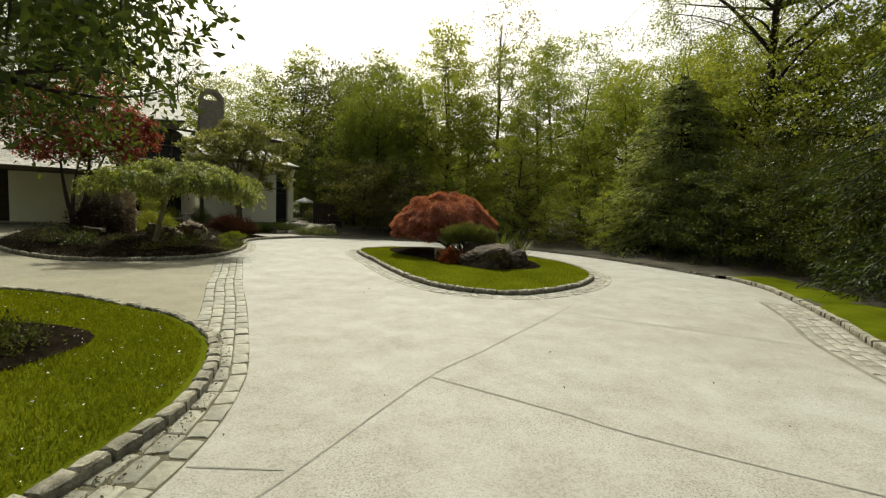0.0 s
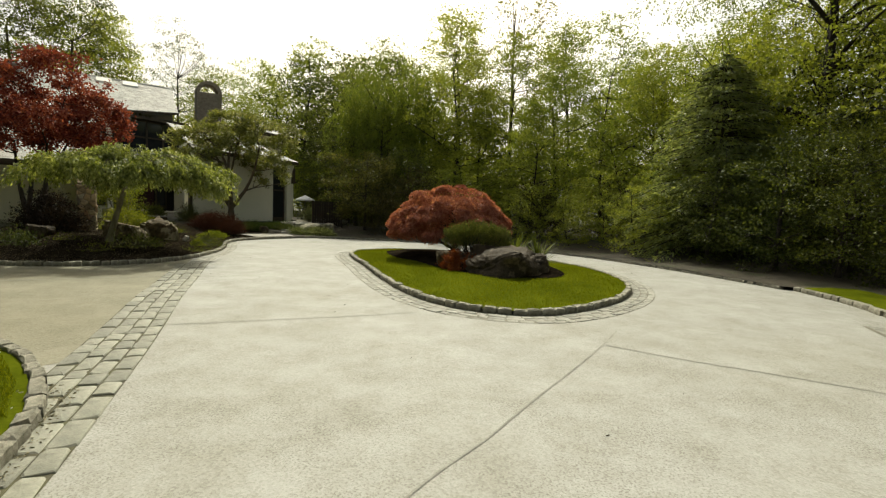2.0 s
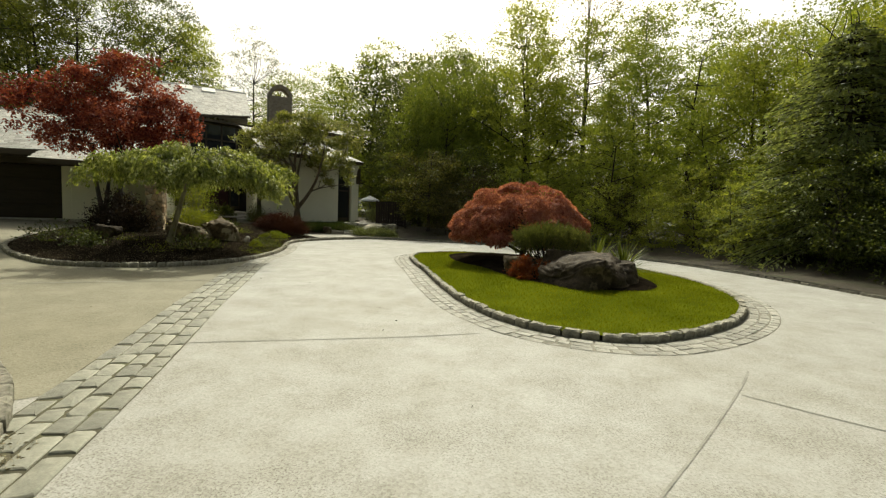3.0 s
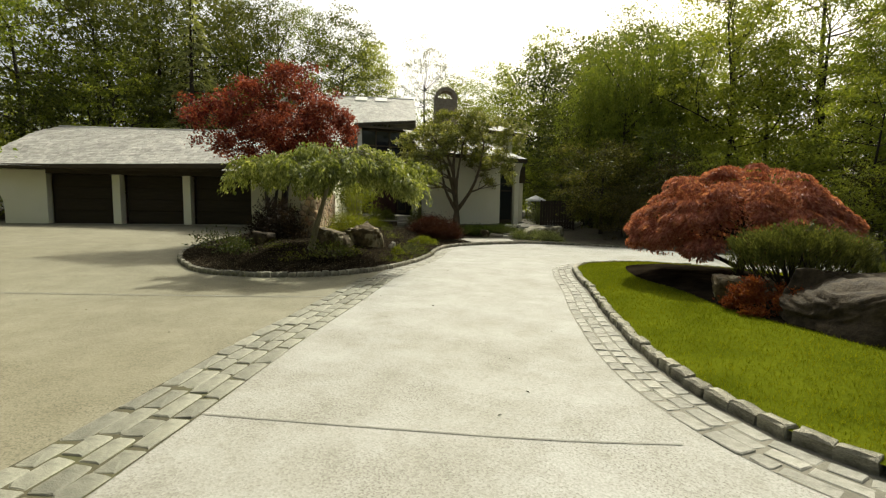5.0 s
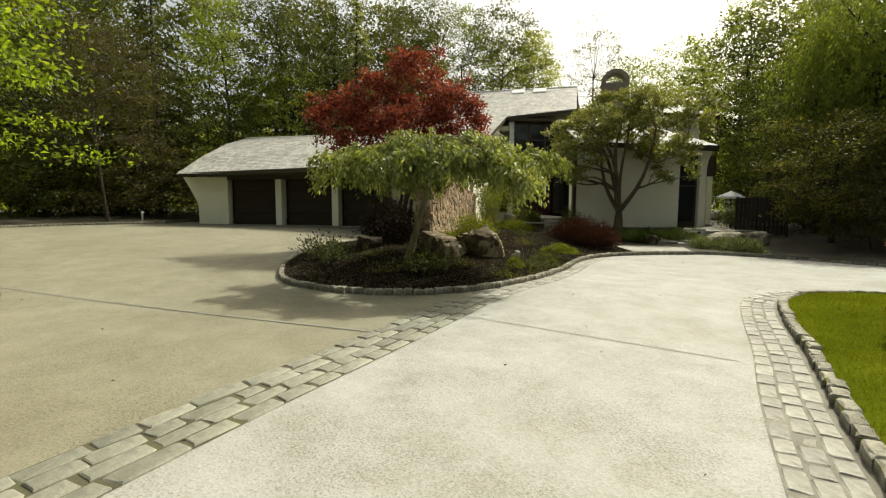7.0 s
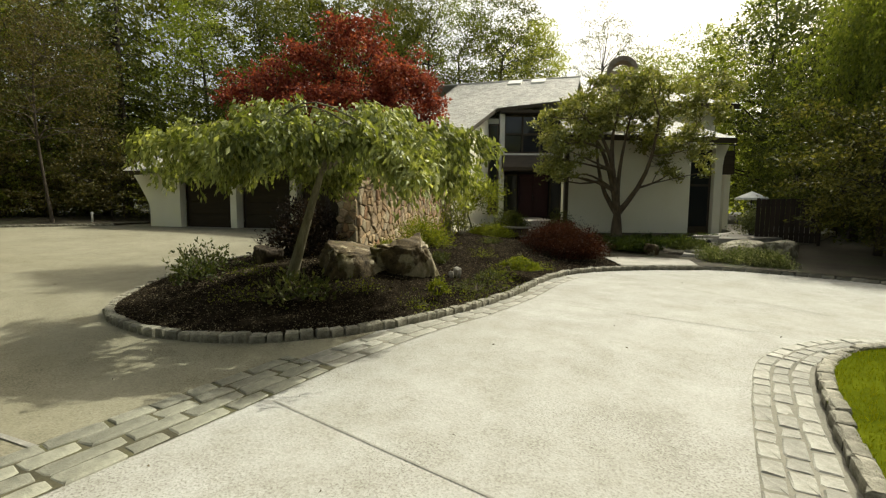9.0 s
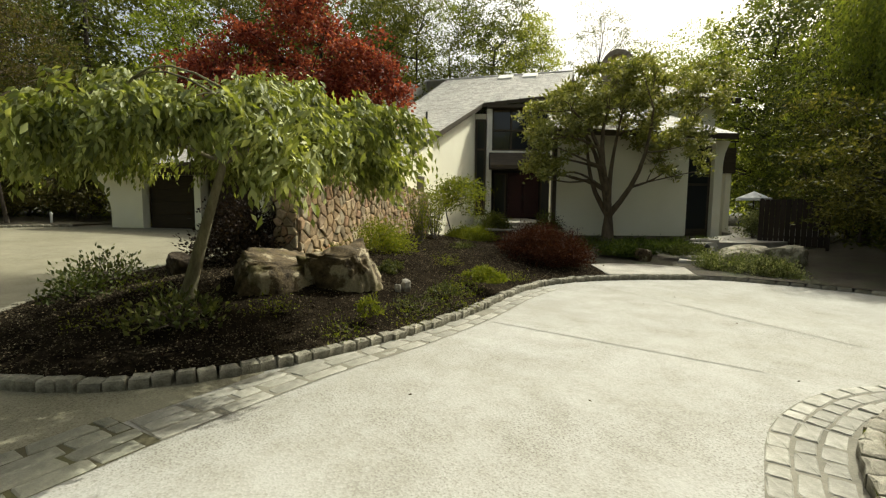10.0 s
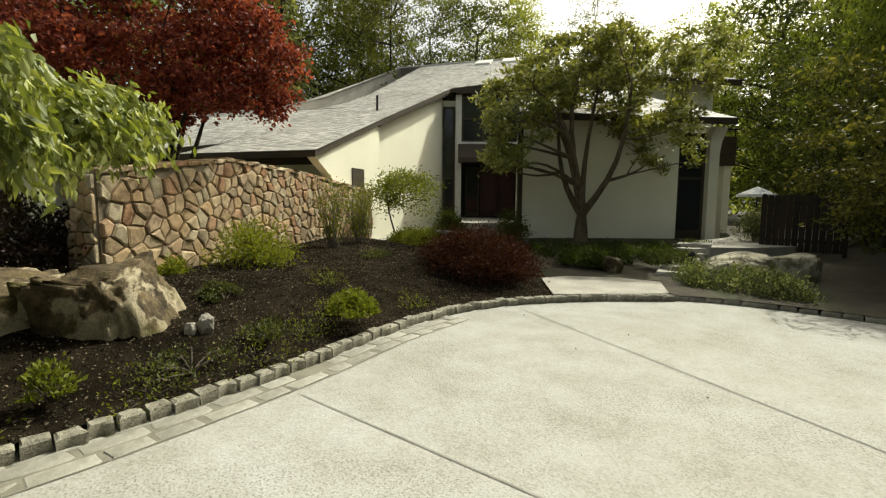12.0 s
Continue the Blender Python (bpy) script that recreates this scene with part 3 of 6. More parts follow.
def boulder(name, label, at, size, seed, mat="rock", rz=0.0, rough=0.22, cuts=9, category="boulder", fine=0.05, soft=0.0, peak=0.62, block=0.72):
    """A weathered block: a ball cut by random planes, with lumps and small pits."""
    rng = np.random.default_rng(seed)
    bm = bmesh.new()
    bmesh.ops.create_icosphere(bm, subdivisions=5, radius=1.0)
    planes = [(unit(rng.normal(0, 1, 3) * [1, 1, 0.6]), rng.uniform(0.62, 0.95)) for _ in range(cuts)] + [(unit(np.array([rng.normal(0, 0.12), rng.normal(0, 0.12), 1.0])), peak)]
    for v in bm.verts:
        c = np.array(v.co)
        c = np.sign(c) * np.abs(c) ** (0.55 if soft else block)
        for nrm, dist in planes:
            over = c @ nrm - dist
            if soft:
                c = c - nrm * (over + math.sqrt(over * over + soft * soft)) * 0.5 * 0.95
            elif over > 0:
                c = c - nrm * over * 0.97
        q = Vector(c * 1.6 + seed)
        k = 1 + rough * noise.fractal(q, 1.0, 2.0, 4) * 0.5 + fine * noise.fractal(q * 4, 0.8, 2.0, 4)
        if soft:
            k -= 0.055 * max(0.0, 1 - abs(noise.noise(Vector((q.x * 0.6, q.y * 0.6, q.z * 1.9)) + Vector((7, 3, 1)))) / 0.07)
        v.co = Vector(c * k)
    me = bpy.data.meshes.new("boulder")
    bm.to_mesh(me)
    bm.free()
    me.polygons.foreach_set("use_smooth", [True] * len(me.polygons))
    for v in me.vertices:
        v.co = Vector((v.co.x * size[0] / 2 * 1.25, v.co.y * size[1] / 2 * 1.25, (v.co.z + 0.3) * size[2] / 0.92))
    me.materials.append(M[mat])
    ob = new(name, me)
    ob.matrix_world = pose(*at, 0, 0, rz)
    return tagged(ob, label, category)

# ---- ground, drive, kerbs ----
ISLAND = curve([(-4.15, 17.0), (-3.75, 15.95), (-3.25, 14.95), (-2.7, 13.9), (-2.1, 12.63), (-1.52, 11.52), (-1.0, 10.6), (-0.44, 9.84), (0.32, 9.2), (1.15, 9.0), (1.95, 9.26), (2.9, 10.25), (3.68, 11.6), (4.1, 13.2), (4.0, 15.1), (3.35, 16.9), (2.1, 18.3), (0.4, 19.2), (-1.5, 19.5), (-3.1, 19.2), (-4.05, 18.2)], 0.3, True)[:-1]
BED_EDGE = curve([(-17.4, 15.9), (-15.9, 13.8), (-14.4, 12.2), (-12.9, 11.3), (-11.6, 10.85), (-10.5, 10.65), (-9.6, 10.85), (-8.8, 11.25), (-8.2, 11.85), (-7.87, 12.5), (-7.76, 13.3), (-7.87, 14.3), (-8.2, 15.5), (-8.83, 16.9), (-9.58, 18.2), (-10.05, 19.4), (-10.12, 20.4), (-9.95, 21.3)], 0.27)
BED = np.concatenate([BED_EDGE, [(-11.4, 22.6), (-13.4, 22.9), (-15.2, 22.6), (-16.4, 22.7), (-17.3, 23.4), (-20.6, 25.2), (-19.6, 23.0), (-18.0, 21.4), (-18.6, 19.9), (-17.9, 17.5)]])
FAR_EDGE = curve([(-9.0, 23.2), (-8.2, 23.8), (-6.6, 24.3), (-4.5, 24.5), (-2.0, 24.4), (0.5, 23.8), (2.95, 22.1), (5.1, 19.9), (6.6, 17.5), (7.55, 15.55), (8.1, 14.2)], 0.27)
RIGHT_EDGE = curve([(8.35, 14.1), (8.4, 12.4), (8.02, 10.5), (7.3, 8.0), (6.55, 5.9), (6.1, 3.0), (5.9, 0.0), (6.1, -6.0), (7.0, -14.0)], 0.27)
FOREST = np.concatenate([FAR_EDGE, RIGHT_EDGE, [(40, -14), (48, 20), (40, 55), (0, 68), (-40, 62), (-14.5, 42), (-15.0, 36.5), (-13.2, 33.5), (-12.3, 30.2), (-12.6, 27.0), (-11.2, 25.2)]])
LAWN_EDGE = curve([(-22.5, 1.6), (-18.0, 4.0), (-13.4, 5.55), (-10.5, 6.15), (-7.6, 6.4), (-6.4, 6.27), (-5.0, 5.87), (-3.76, 5.4), (-2.95, 4.85), (-2.38, 4.3), (-1.98, 3.64), (-1.72, 3.05), (-1.58, 2.5), (-1.55, 1.98), (-1.57, 1.45), (-1.7, 0.0), (-1.9, -4.0), (-2.3, -10.0)], 0.27)
LAWN = np.concatenate([LAWN_EDGE, [(-23, -10)]])
WEST_EDGE = curve([(-29.6, 9.3), (-29.7, 7.0), (-29.2, 4.8), (-27.6, 2.4), (-26.5, -1.0), (-26.5, -8.0)], 0.27)
WEST = np.concatenate([WEST_EDGE, [(-60, -8), (-60, 40), (-36, 30), (-35.0, 17.0), (-31.0, 10.0)]])
DRIVE = np.array([(-36, 9), (-30, 3), (-27, -9), (8, -15), (9.4, 0), (10.5, 14), (8.0, 20), (2, 25.5), (-6, 26), (-12.5, 25.5), (-15, 22), (-20, 24), (-26, 24)], float)


def soft_mound(base, rise, reach, rough=0.04):
    def height(x, y, d):
        w = np.sin(x * 1.9 + 0.7 * y) * np.cos(y * 1.6 - 0.4 * x)
        return gz(x, y) + base + rise * smoothstep(0.0, reach, d) + rough * w * smoothstep(0, 0.6, d)
    return height


BED_Z = soft_mound(0.09, 0.42, 2.6)
ISLAND_Z = soft_mound(0.082, 0.12, 2.0, 0.015)
LAWN_Z = soft_mound(0.068, 0.09, 2.0, 0.015)
FOREST_Z = soft_mound(0.09, 0.30, 6.0, 0.06)
WEST_Z = soft_mound(0.09, 0.25, 5.0, 0.05)

land = np.array([(900 * math.cos(a), 900 * math.sin(a)) for a in np.linspace(0, 2 * math.pi, 40, endpoint=False)])
tagged(new("ground", sheet("ground", land, lambda x, y, d: 0 * x - 0.12, M["ground"], 60.0)), "leaf-strewn woodland ground reaching to the horizon", "ground", kind="structure")
tagged(new("driveway", sheet("driveway", DRIVE, lambda x, y, d: gz(x, y), M["drive"], 0.9)), "pale exposed-aggregate concrete driveway", "driveway", kind="structure")
COURT = np.array([(-3.18, 5.6), (-3.9, 6.85), (-4.85, 8.5), (-5.9, 10.45), (-7.05, 12.5), (-7.62, 13.6), (-12, 14), (-17, 16), (-20, 23.5), (-26, 23.5), (-35.5, 9), (-29.5, 3), (-26.5, -8.5), (-8, -8.5), (-5, 3)], float)
tagged(new("parking_court", sheet("parking_court", COURT, lambda x, y, d: gz(x, y) + 0.004, M["court"], 0.9)), "older yellowish aggregate concrete before the garage", "driveway", kind="structure")
tagged(new("forest_floor", sheet("forest_floor", FOREST, FOREST_Z, M["soil"], 1.2)), "brown leaf litter and soil under the trees", "ground", kind="structure")
tagged(new("west_verge", sheet("west_verge", WEST, WEST_Z, M["soil"], 1.5)), "shaded verge of grass and leaf litter beside the garage", "ground", kind="structure")
tagged(new("planting_bed", sheet("planting_bed", BED, BED_Z, M["mulch"], 0.3)), "raised planting bed of dark mulch with a stone edge", "planting bed", kind="structure")
tagged(new("island_lawn", sheet("island_lawn", ISLAND, ISLAND_Z, M["turf"], 0.3)), "oval island of mown lawn in the turning circle", "lawn", kind="structure")
tagged(new("front_lawn", sheet("front_lawn", LAWN, LAWN_Z, M["turf"], 0.4)), "mown lawn with fallen petals beside the drive", "lawn", kind="structure")

verge = np.concatenate([RIGHT_EDGE[:76], (RIGHT_EDGE[:76] + unit(np.stack([np.gradient(RIGHT_EDGE[:76], axis=0)[:, 1] * -1, np.gradient(RIGHT_EDGE[:76], axis=0)[:, 0]], 1)) * 1.5)[::-1]])
tagged(new("right_verge", sheet("right_verge", verge, lambda x, y, d: surface_height(FOREST, FOREST_Z, np.stack([x, y], 1)) + 0.075 * smoothstep(0, 0.3, d) - 0.01, M["turf"], 0.5)), "strip of mown grass outside the kerb", "lawn", kind="structure")


def block(name, size, mat, bulge, seed):
    """A rough stone block, bevelled and uneven."""
    rng = np.random.default_rng(seed)
    x, y, z = size
    bv = min(size) * 0.16
    v, f = [], []
    for zz, inset in ((0.0, 0.0), (z - bv, 0.0), (z, bv)):
        for sx, sy in ((-1, -1), (0, -1), (1, -1), (1, 1), (0, 1), (-1, 1)):
            v.append((sx * (x / 2 - inset) + rng.normal(0, bulge), sy * (y / 2 - inset) + rng.normal(0, bulge), zz + rng.normal(0, bulge * 0.6) * (zz > 0)))
    for r in range(2):
        for k in range(6):
            a, b = r * 6 + k, r * 6 + (k + 1) % 6
            f.append((a, b, b + 6, a + 6))
    f += [(12, 13, 16, 17), (13, 14, 15, 16)]
    return mesh_of(name, v, f, mat)


def slab_stone(name, size, mat, bulge, seed, corner=0.03, dome=0.004):
    """A worn flat stone: clipped corners, a soft rim and a slightly domed top."""
    rng = np.random.default_rng(seed)
    x, y, z = size
    v, f = [], []
    for zz, inset in ((0.0, 0.004), (z - 0.024, 0.0), (z - 0.007, 0.005), (z, 0.016)):
        for sx, sy in ((-1, -1), (1, -1), (1, 1), (-1, 1)):
            px, py, c = x / 2 - inset, y / 2 - inset, corner * (1 if zz else 0.8)
            two = ((px, py - c), (px - c, py)) if sx * sy > 0 else ((px - c, py), (px, py - c))
            for qx, qy in two:
                v.append((sx * qx, sy * qy, zz))
    wob = rng.normal(0, bulge, (8, 2))
    v = [(a + wob[i % 8, 0] * 2.2, b + wob[i % 8, 1], c + (rng.normal(0, 0.0018) if i > 7 else 0)) for i, (a, b, c) in enumerate(v)]
    for r in range(3):
        for k in range(8):
            a, b = r * 8 + k, r * 8 + (k + 1) % 8
            f.append((a, b, b + 8, a + 8))
    v.append((0, 0, z + dome))
    f += [(24 + k, 24 + (k + 1) % 8, 32) for k in range(8)]
    return mesh_of(name, v, f, mat)


KERB = [block("kerb_stone", (0.175, 0.12, 0.24), M["kerb"], 0.0075, s) for s in range(7)]
COBBLE = [slab_stone("cobble", (0.40, 0.170, 0.06), M["cobble"], 0.005, 20 + s, 0.008 + 0.003 * s) for s in range(7)]
COBBLE_PALE = [slab_stone("cobble", (0.40, 0.170, 0.06), M["cobble_pale"], 0.006, 40 + s, 0.009 + 0.003 * s) for s in range(7)]


def kerb(name, label, line, out, step=0.25, count=300, sink=0.0):
    """A row of set stones along a line; out: the side, +1 or -1, on which the bed lies."""
    top = tagged(new(name), label, "kerb", kind="structure")
    rng = np.random.default_rng(len(line))
    line = curve(line, step)
    for i in range(min(len(line) - 1, count)):
        a, b = line[i], line[i + 1]
        c, d = (a + b) / 2, b - a
        n = np.array([-d[1], d[0]]) / np.linalg.norm(d) * out * 0.055
        ob = new("kerb_stone", KERB[int(rng.integers(7))])
        ob.parent = top
        x, y = c + n + rng.normal(0, 0.005, 2)
        ob.matrix_basis = pose(x, y, float(gz(x, y)) - 0.13 - sink + rng.normal(0, 0.006), rng.normal(0, 1.5), rng.normal(0, 1.5), math.degrees(math.atan2(d[1], d[0])) + rng.normal(0, 1.5))
        ob.scale = (np.linalg.norm(d) / 0.180 * rng.uniform(0.93, 0.99), rng.uniform(0.9, 1.1), 1)
    return top


def cobbles(name, label, line, rows, count=300, length=0.40, seed=3, stones=COBBLE, wide=1.0, lift=0.004):
    """Rows of flat set stones beside a line; rows: their distances from it, to its left. Those past the count are joined."""
    top = tagged(new(name), label, "cobble band", kind="structure")
    rng = np.random.default_rng(seed)
    done, rest_v, rest_f = 0, [], []
    for row in rows:
        dense = curve(line, 0.05)
        d = np.gradient(dense, axis=0)
        n = unit(np.stack([-d[:, 1], d[:, 0]], 1))
        path = dense + n * row
        along = np.concatenate([[0], np.cumsum(np.linalg.norm(np.diff(path, axis=0), axis=1))])
        s = 0.0
        while s < along[-1] - 0.1:
            ln = min(length * rng.uniform(0.6, 1.25), along[-1] - s)
            x, y = (float(np.interp(s + ln / 2, along, path[:, k])) for k in range(2))
            x2, y2 = (float(np.interp(s + ln / 2 + 0.1, along, path[:, k])) for k in range(2))
            m = pose(x, y, float(gz(x, y)) - 0.05 + lift + rng.normal(0, 0.003), rng.normal(0, 1.0), rng.normal(0, 0.5), math.degrees(math.atan2(y2 - y, x2 - x)))
            m = m @ Matrix.Diagonal(((ln - 0.024) / 0.40, wide * rng.uniform(0.945, 1.0), 1, 1))
            me = stones[int(rng.integers(7))]
            if done < count:
                ob = new("cobble", me)
                ob.parent = top
                ob.matrix_basis = m
            else:
                k = len(rest_v)
                rest_v += [m @ v.co for v in me.vertices]
                rest_f += [[i + k for i in p.vertices] for p in me.polygons]
            done += 1
            s += ln
    if rest_v:
        tagged(part("cobbles", mesh_of("cobbles", rest_v, rest_f, stones[0].materials[0]), top), "further set stones of the band", kind="stuff")
    return top


def strip(name, line, lo, hi, mat, lift, label="", category=""):
    """A flat strip along a line, between two distances to its left."""
    p = curve(line, 0.25)
    d = np.gradient(p, axis=0)
    n = unit(np.stack([-d[:, 1], d[:, 0]], 1))
    a, b = p + n * lo, p + n * hi
    v = [(x, y, float(gz(x, y)) + lift) for q in zip(a, b) for x, y in q]
    f = [(2 * i, 2 * i + 2, 2 * i + 3, 2 * i + 1) for i in range(len(p) - 1)]
    return tagged(new(name, mesh_of(name, v, f, mat)), label, category, kind="structure")


BAND = [(-0.98, -3.0), (-0.96, 0.0), (-0.97, 1.4), (-1.05, 2.2), (-1.3, 3.1), (-1.65, 3.9), (-2.72, 5.87), (-3.42, 7.09), (-4.39, 8.74), (-5.45, 10.7), (-6.6, 12.75), (-7.25, 14.2), (-7.68, 15.5), (-8.36, 17.0), (-9.1, 18.3), (-9.55, 19.4)]
strip("cobble_bed", BAND[:11], 0.0, 0.70, M["sand"], 0.005, "sandy bedding between set stones", "bedding")
strip("cobble_bed", BAND[10:], 0.0, 0.5, M["sand_pale"], 0.0056, "sandy bedding between set stones", "bedding")
ring = np.concatenate([ISLAND, ISLAND[:1]])
strip("cobble_bed", ring, -0.5, 0.06, M["sand_pale"], 0.0035, "sandy bedding between set stones", "bedding")
NEAR_RIGHT = RIGHT_EDGE[RIGHT_EDGE[:, 1] < 10.0]
strip("cobble_bed", NEAR_RIGHT, -0.8, 0.05, M["sand_pale"], 0.0035, "sandy bedding between set stones", "bedding")

SLAB_JOINTS = [[(-0.75, 0.6), (-0.31, 1.72), (0.40, 3.82), (0.92, 4.8), (1.31, 5.6), (1.78, 6.5), (2.38, 7.72), (2.68, 8.4)], [(0.40, 3.82), (1.66, 3.17), (2.43, 2.74), (5.2, 1.6)], [(-3.39, 7.0), (-2.4, 7.53), (-1.11, 8.25), (-0.35, 8.75)], [(-13.5, 5.2), (-11.0, 6.97), (-8.5, 8.75), (-6.1, 10.55)], [(-6.12, 12.05), (-4.6, 12.66), (-3.1, 13.27)], [(2.36, 7.6), (3.2, 7.18), (4.1, 6.85), (6.7, 5.75)], [(-8.1, 16.75), (-7.42, 17.02), (-5.2, 17.9)], [(-9.8, 20.5), (-7.9, 20.25), (-5.0, 19.85)], [(-0.97, 1.82), (-0.34, 1.89)]]
for line in SLAB_JOINTS:
    lift, half = (0.013, 0.02) if line[0][0] < -10 else (0.0045, 0.010)
    strip("slab_joint", line, -half, half, M["joint"], lift, "dark filled joint between concrete slabs", "joint")

# ---- house ----
HOUSE = thing("house", "cream stucco house with grey cedar-shingle roofs and a three-bay garage", "house", (-27.3, 12.0, 0), 43.0)
WING = HOUSE.matrix_world.inverted() @ pose(-16.4, 26.0, 0, 0, 0, 66.0)
BAY = HOUSE.matrix_world.inverted() @ pose(-23.05, 27.45, 0, 0, 0, 59.7)


def hp(name, me, where=None, label="", parent=None):
    ob = part(name, me, parent or HOUSE, label)
    if where is not None:
        ob.matrix_basis = where
    return ob


def roof_z(a, b):
    g = np.interp(b, [-1.2, -0.9, 1.0, 2.8, 4.6], [2.94, 3.1, 4.15, 5.0, 5.55])
    m = np.interp(b, [-2.45, 1.67, 8.62, 15.6], [2.93, 4.4, 7.0, 10.15])
    k = smoothstep(6.5, 9.5, a)
    return g * (1 - k) + m * k


def roof_left(b):
    return 8.6 if b < -1.0 else -2.1 if b <= 4.55 else 6.6 + (b - 4.55) * 0.13


def roof_right(b):
    return float(np.interp(b, [-2.5, 1.67, 8.5, 9.6, 15.6], [12.95, 12.95, 13.45, 17.6, 17.8]))


def shingled(name, z_of, left, right, b0, b1, where=None, label="", course=0.16, seed=1, side=0.0):
    """A roof slope of lapped shingles over a solid slab."""
    rng = np.random.default_rng(seed)
    v, f = [], []
    b = b0
    while b < b1 - 0.02:
        l, r = left(b), right(b)
        a = l - rng.uniform(0, 0.1)
        while a < r:
            w = rng.uniform(0.12, 0.27)
            a2 = min(a + w - 0.008, r + 0.03)
            lift = 0.010 + rng.uniform(0, 0.008)
            lo, hi = b + rng.uniform(-0.012, 0.012), b + course * 1.12
            k = len(v)
            for aa, bb, up in ((a, lo, 0.001), (a2, lo, 0.001), (a2, lo, lift), (a, lo, lift), (a2, hi, 0.004), (a, hi, 0.004)):
                v.append((aa, bb, float(z_of(aa, bb)) + up))
            f += [(k, k + 1, k + 2, k + 3), (k + 3, k + 2, k + 4, k + 5)]
            a += w
        b += course
    roof = hp("roof", mesh_of("roof", v, f, M["shingle"]), where, label)
    n = max(2, int((b1 - b0) / 0.3))
    bs = np.linspace(b0, b1, n)
    sv, sf = [], []
    cols = 24
    for bb in bs:
        for c in range(cols):
            a = left(bb) + (right(bb) - left(bb)) * c / (cols - 1)
            z = float(z_of(a, bb))
            sv += [(a, bb, z), (a, bb, z - 0.17)]
    for i in range(n - 1):
        for c in range(cols - 1):
            p = (i * cols + c) * 2
            q = p + cols * 2
            sf += [(p, p + 2, q + 2, q), (p + 1, q + 1, q + 3, p + 3)]
            if i == 0:
                sf.append((p, p + 1, p + 3, p + 2))
        p, q = i * cols * 2, (i + 1) * cols * 2
        sf += [(p, q, q + 1, p + 1), (p + 2 * cols - 2, p + 2 * cols - 1, q + 2 * cols - 1, q + 2 * cols - 2)]
    o = part("roof_deck", mesh_of("roof_deck", sv, sf, M["trim"]), roof, "dark timber deck and fascia")
    return roof


# garage front
hp("wall", prism("wall", [(-1.72, -0.1), (0.08, -0.1), (0.08, 2.95), (-2.62, 2.95), (-2.35, 2.55), (-2.0, 2.0), (-1.78, 1.6), (-1.72, 1.3)], 0.0, 0.35, M["stucco"]), None, "cream stucco end pier with a flared top")
for a0, a1 in ((2.86, 3.2), (5.96, 6.3), (9.06, 9.4)):
    hp("pier", box_mesh("pier", a0, a1, 0.0, 0.45, 0.1, 2.8, M["stucco"], 0.01), None, "cream stucco pier")
hp("wall", box_mesh("wall", 9.402, 12.5, 0.0, 0.3, 0.1, 2.8, M["stucco"]))
hp("beam", box_mesh("beam", 0.082, 12.5, -0.02, 0.4, 2.802, 3.25, M["trim"]), None, "dark brown timber beam")
for k in range(3):
    a0 = 0.08 + 3.1 * k + (0.02 if k else 0)
    door = hp("garage_door", box_mesh("garage_door", a0 + (0.1 if k else 0.0), a0 + 2.78, 0.42, 0.47, 0.3, 2.8, M["garage"]), None, "dark brown panelled garage door")
    for r in range(4):
        part("panel", box_mesh("panel", a0 + 0.14, a0 + 2.74, 0.395, 0.417, 0.56 + r * 0.56, 1.08 + r * 0.56, M["garage"], 0.01), door)
hp("wall", box_mesh("wall", -1.72, -1.42, 0.352, 9.4, 0.1, 3.2, M["stucco"]))
hp("wall", box_mesh("wall", -1.72, 13.0, 9.402, 9.7, 0.1, 3.2, M["stucco"]))
hp("floor", box_mesh("floor", -1.4, 12.3, 0.0, 9.4, 0.2, 0.505, M["flag"]))
# end of the wing: flared fin, then the long sloping side wall
fin = pose(12.6, 0, 0, 0, 0, 90.0)
hp("wall", prism("wall", [(-0.5, 0.1), (1.67, 0.1), (1.67, 4.2), (-2.25, 2.8), (-1.5, 2.35), (-0.9, 1.85), (-0.6, 1.4)], -0.25, 0.0, M["stucco"]), fin, "cream stucco fin with a flared edge")
hp("window", box_mesh("window", -0.28, 0.5, -0.275, -0.255, 2.02, 2.66, M["trim"]), fin, "small dark window with deep reveal")
side_dir = math.degrees(math.atan2(8.3 - 1.67, 13.05 - 12.6))
side_len = math.hypot(8.3 - 1.67, 13.05 - 12.6)
SIDE = pose(12.6, 1.674, 0, 0, 0, side_dir)
hp("wall", prism("wall", [(0.0, 0.1), (side_len - 0.02, 0.1), (side_len - 0.02, 6.68), (0.0, 4.2)], 0.0, 0.3, M["stucco"]), SIDE, "sunlit cream stucco wall under a sloping verge")
hp("verge_board", prism("verge_board", [(-0.05, 4.14), (side_len + 0.15, 6.66), (side_len + 0.15, 6.86), (-0.05, 4.34)], -0.34, -0.2, M["trim"]), SIDE, "dark verge board")
shingled("roof", roof_z, roof_left, roof_right, -2.4, 15.6, None, "weathered grey cedar-shingle roof", seed=5)
hp("roof_back", mesh_of("roof_back", [(6.6, 4.6, 5.5), (-2.1, 4.6, 5.55), (-2.1, 10.2, 3.0), (6.6, 10.2, 3.0), (8.0, 15.6, 10.13), (17.8, 15.6, 10.13), (19, 23, 4.6), (6.6, 23, 4.6)], [(0, 1, 2, 3), (4, 5, 6, 7), (0, 4, 7, 3)], M["shingle"]))
hp("ridge_cap", tubes_mesh("ridge_cap", [([(-2.1, 4.6, 5.56), (3, 4.6, 5.56), (6.6, 4.6, 5.6), (7.05, 8.0, 6.8), (8.0, 15.6, 10.18), (17.8, 15.6, 10.18)], [0.06] * 6)], M["shingle"], 6), None, "shingled ridge cap")
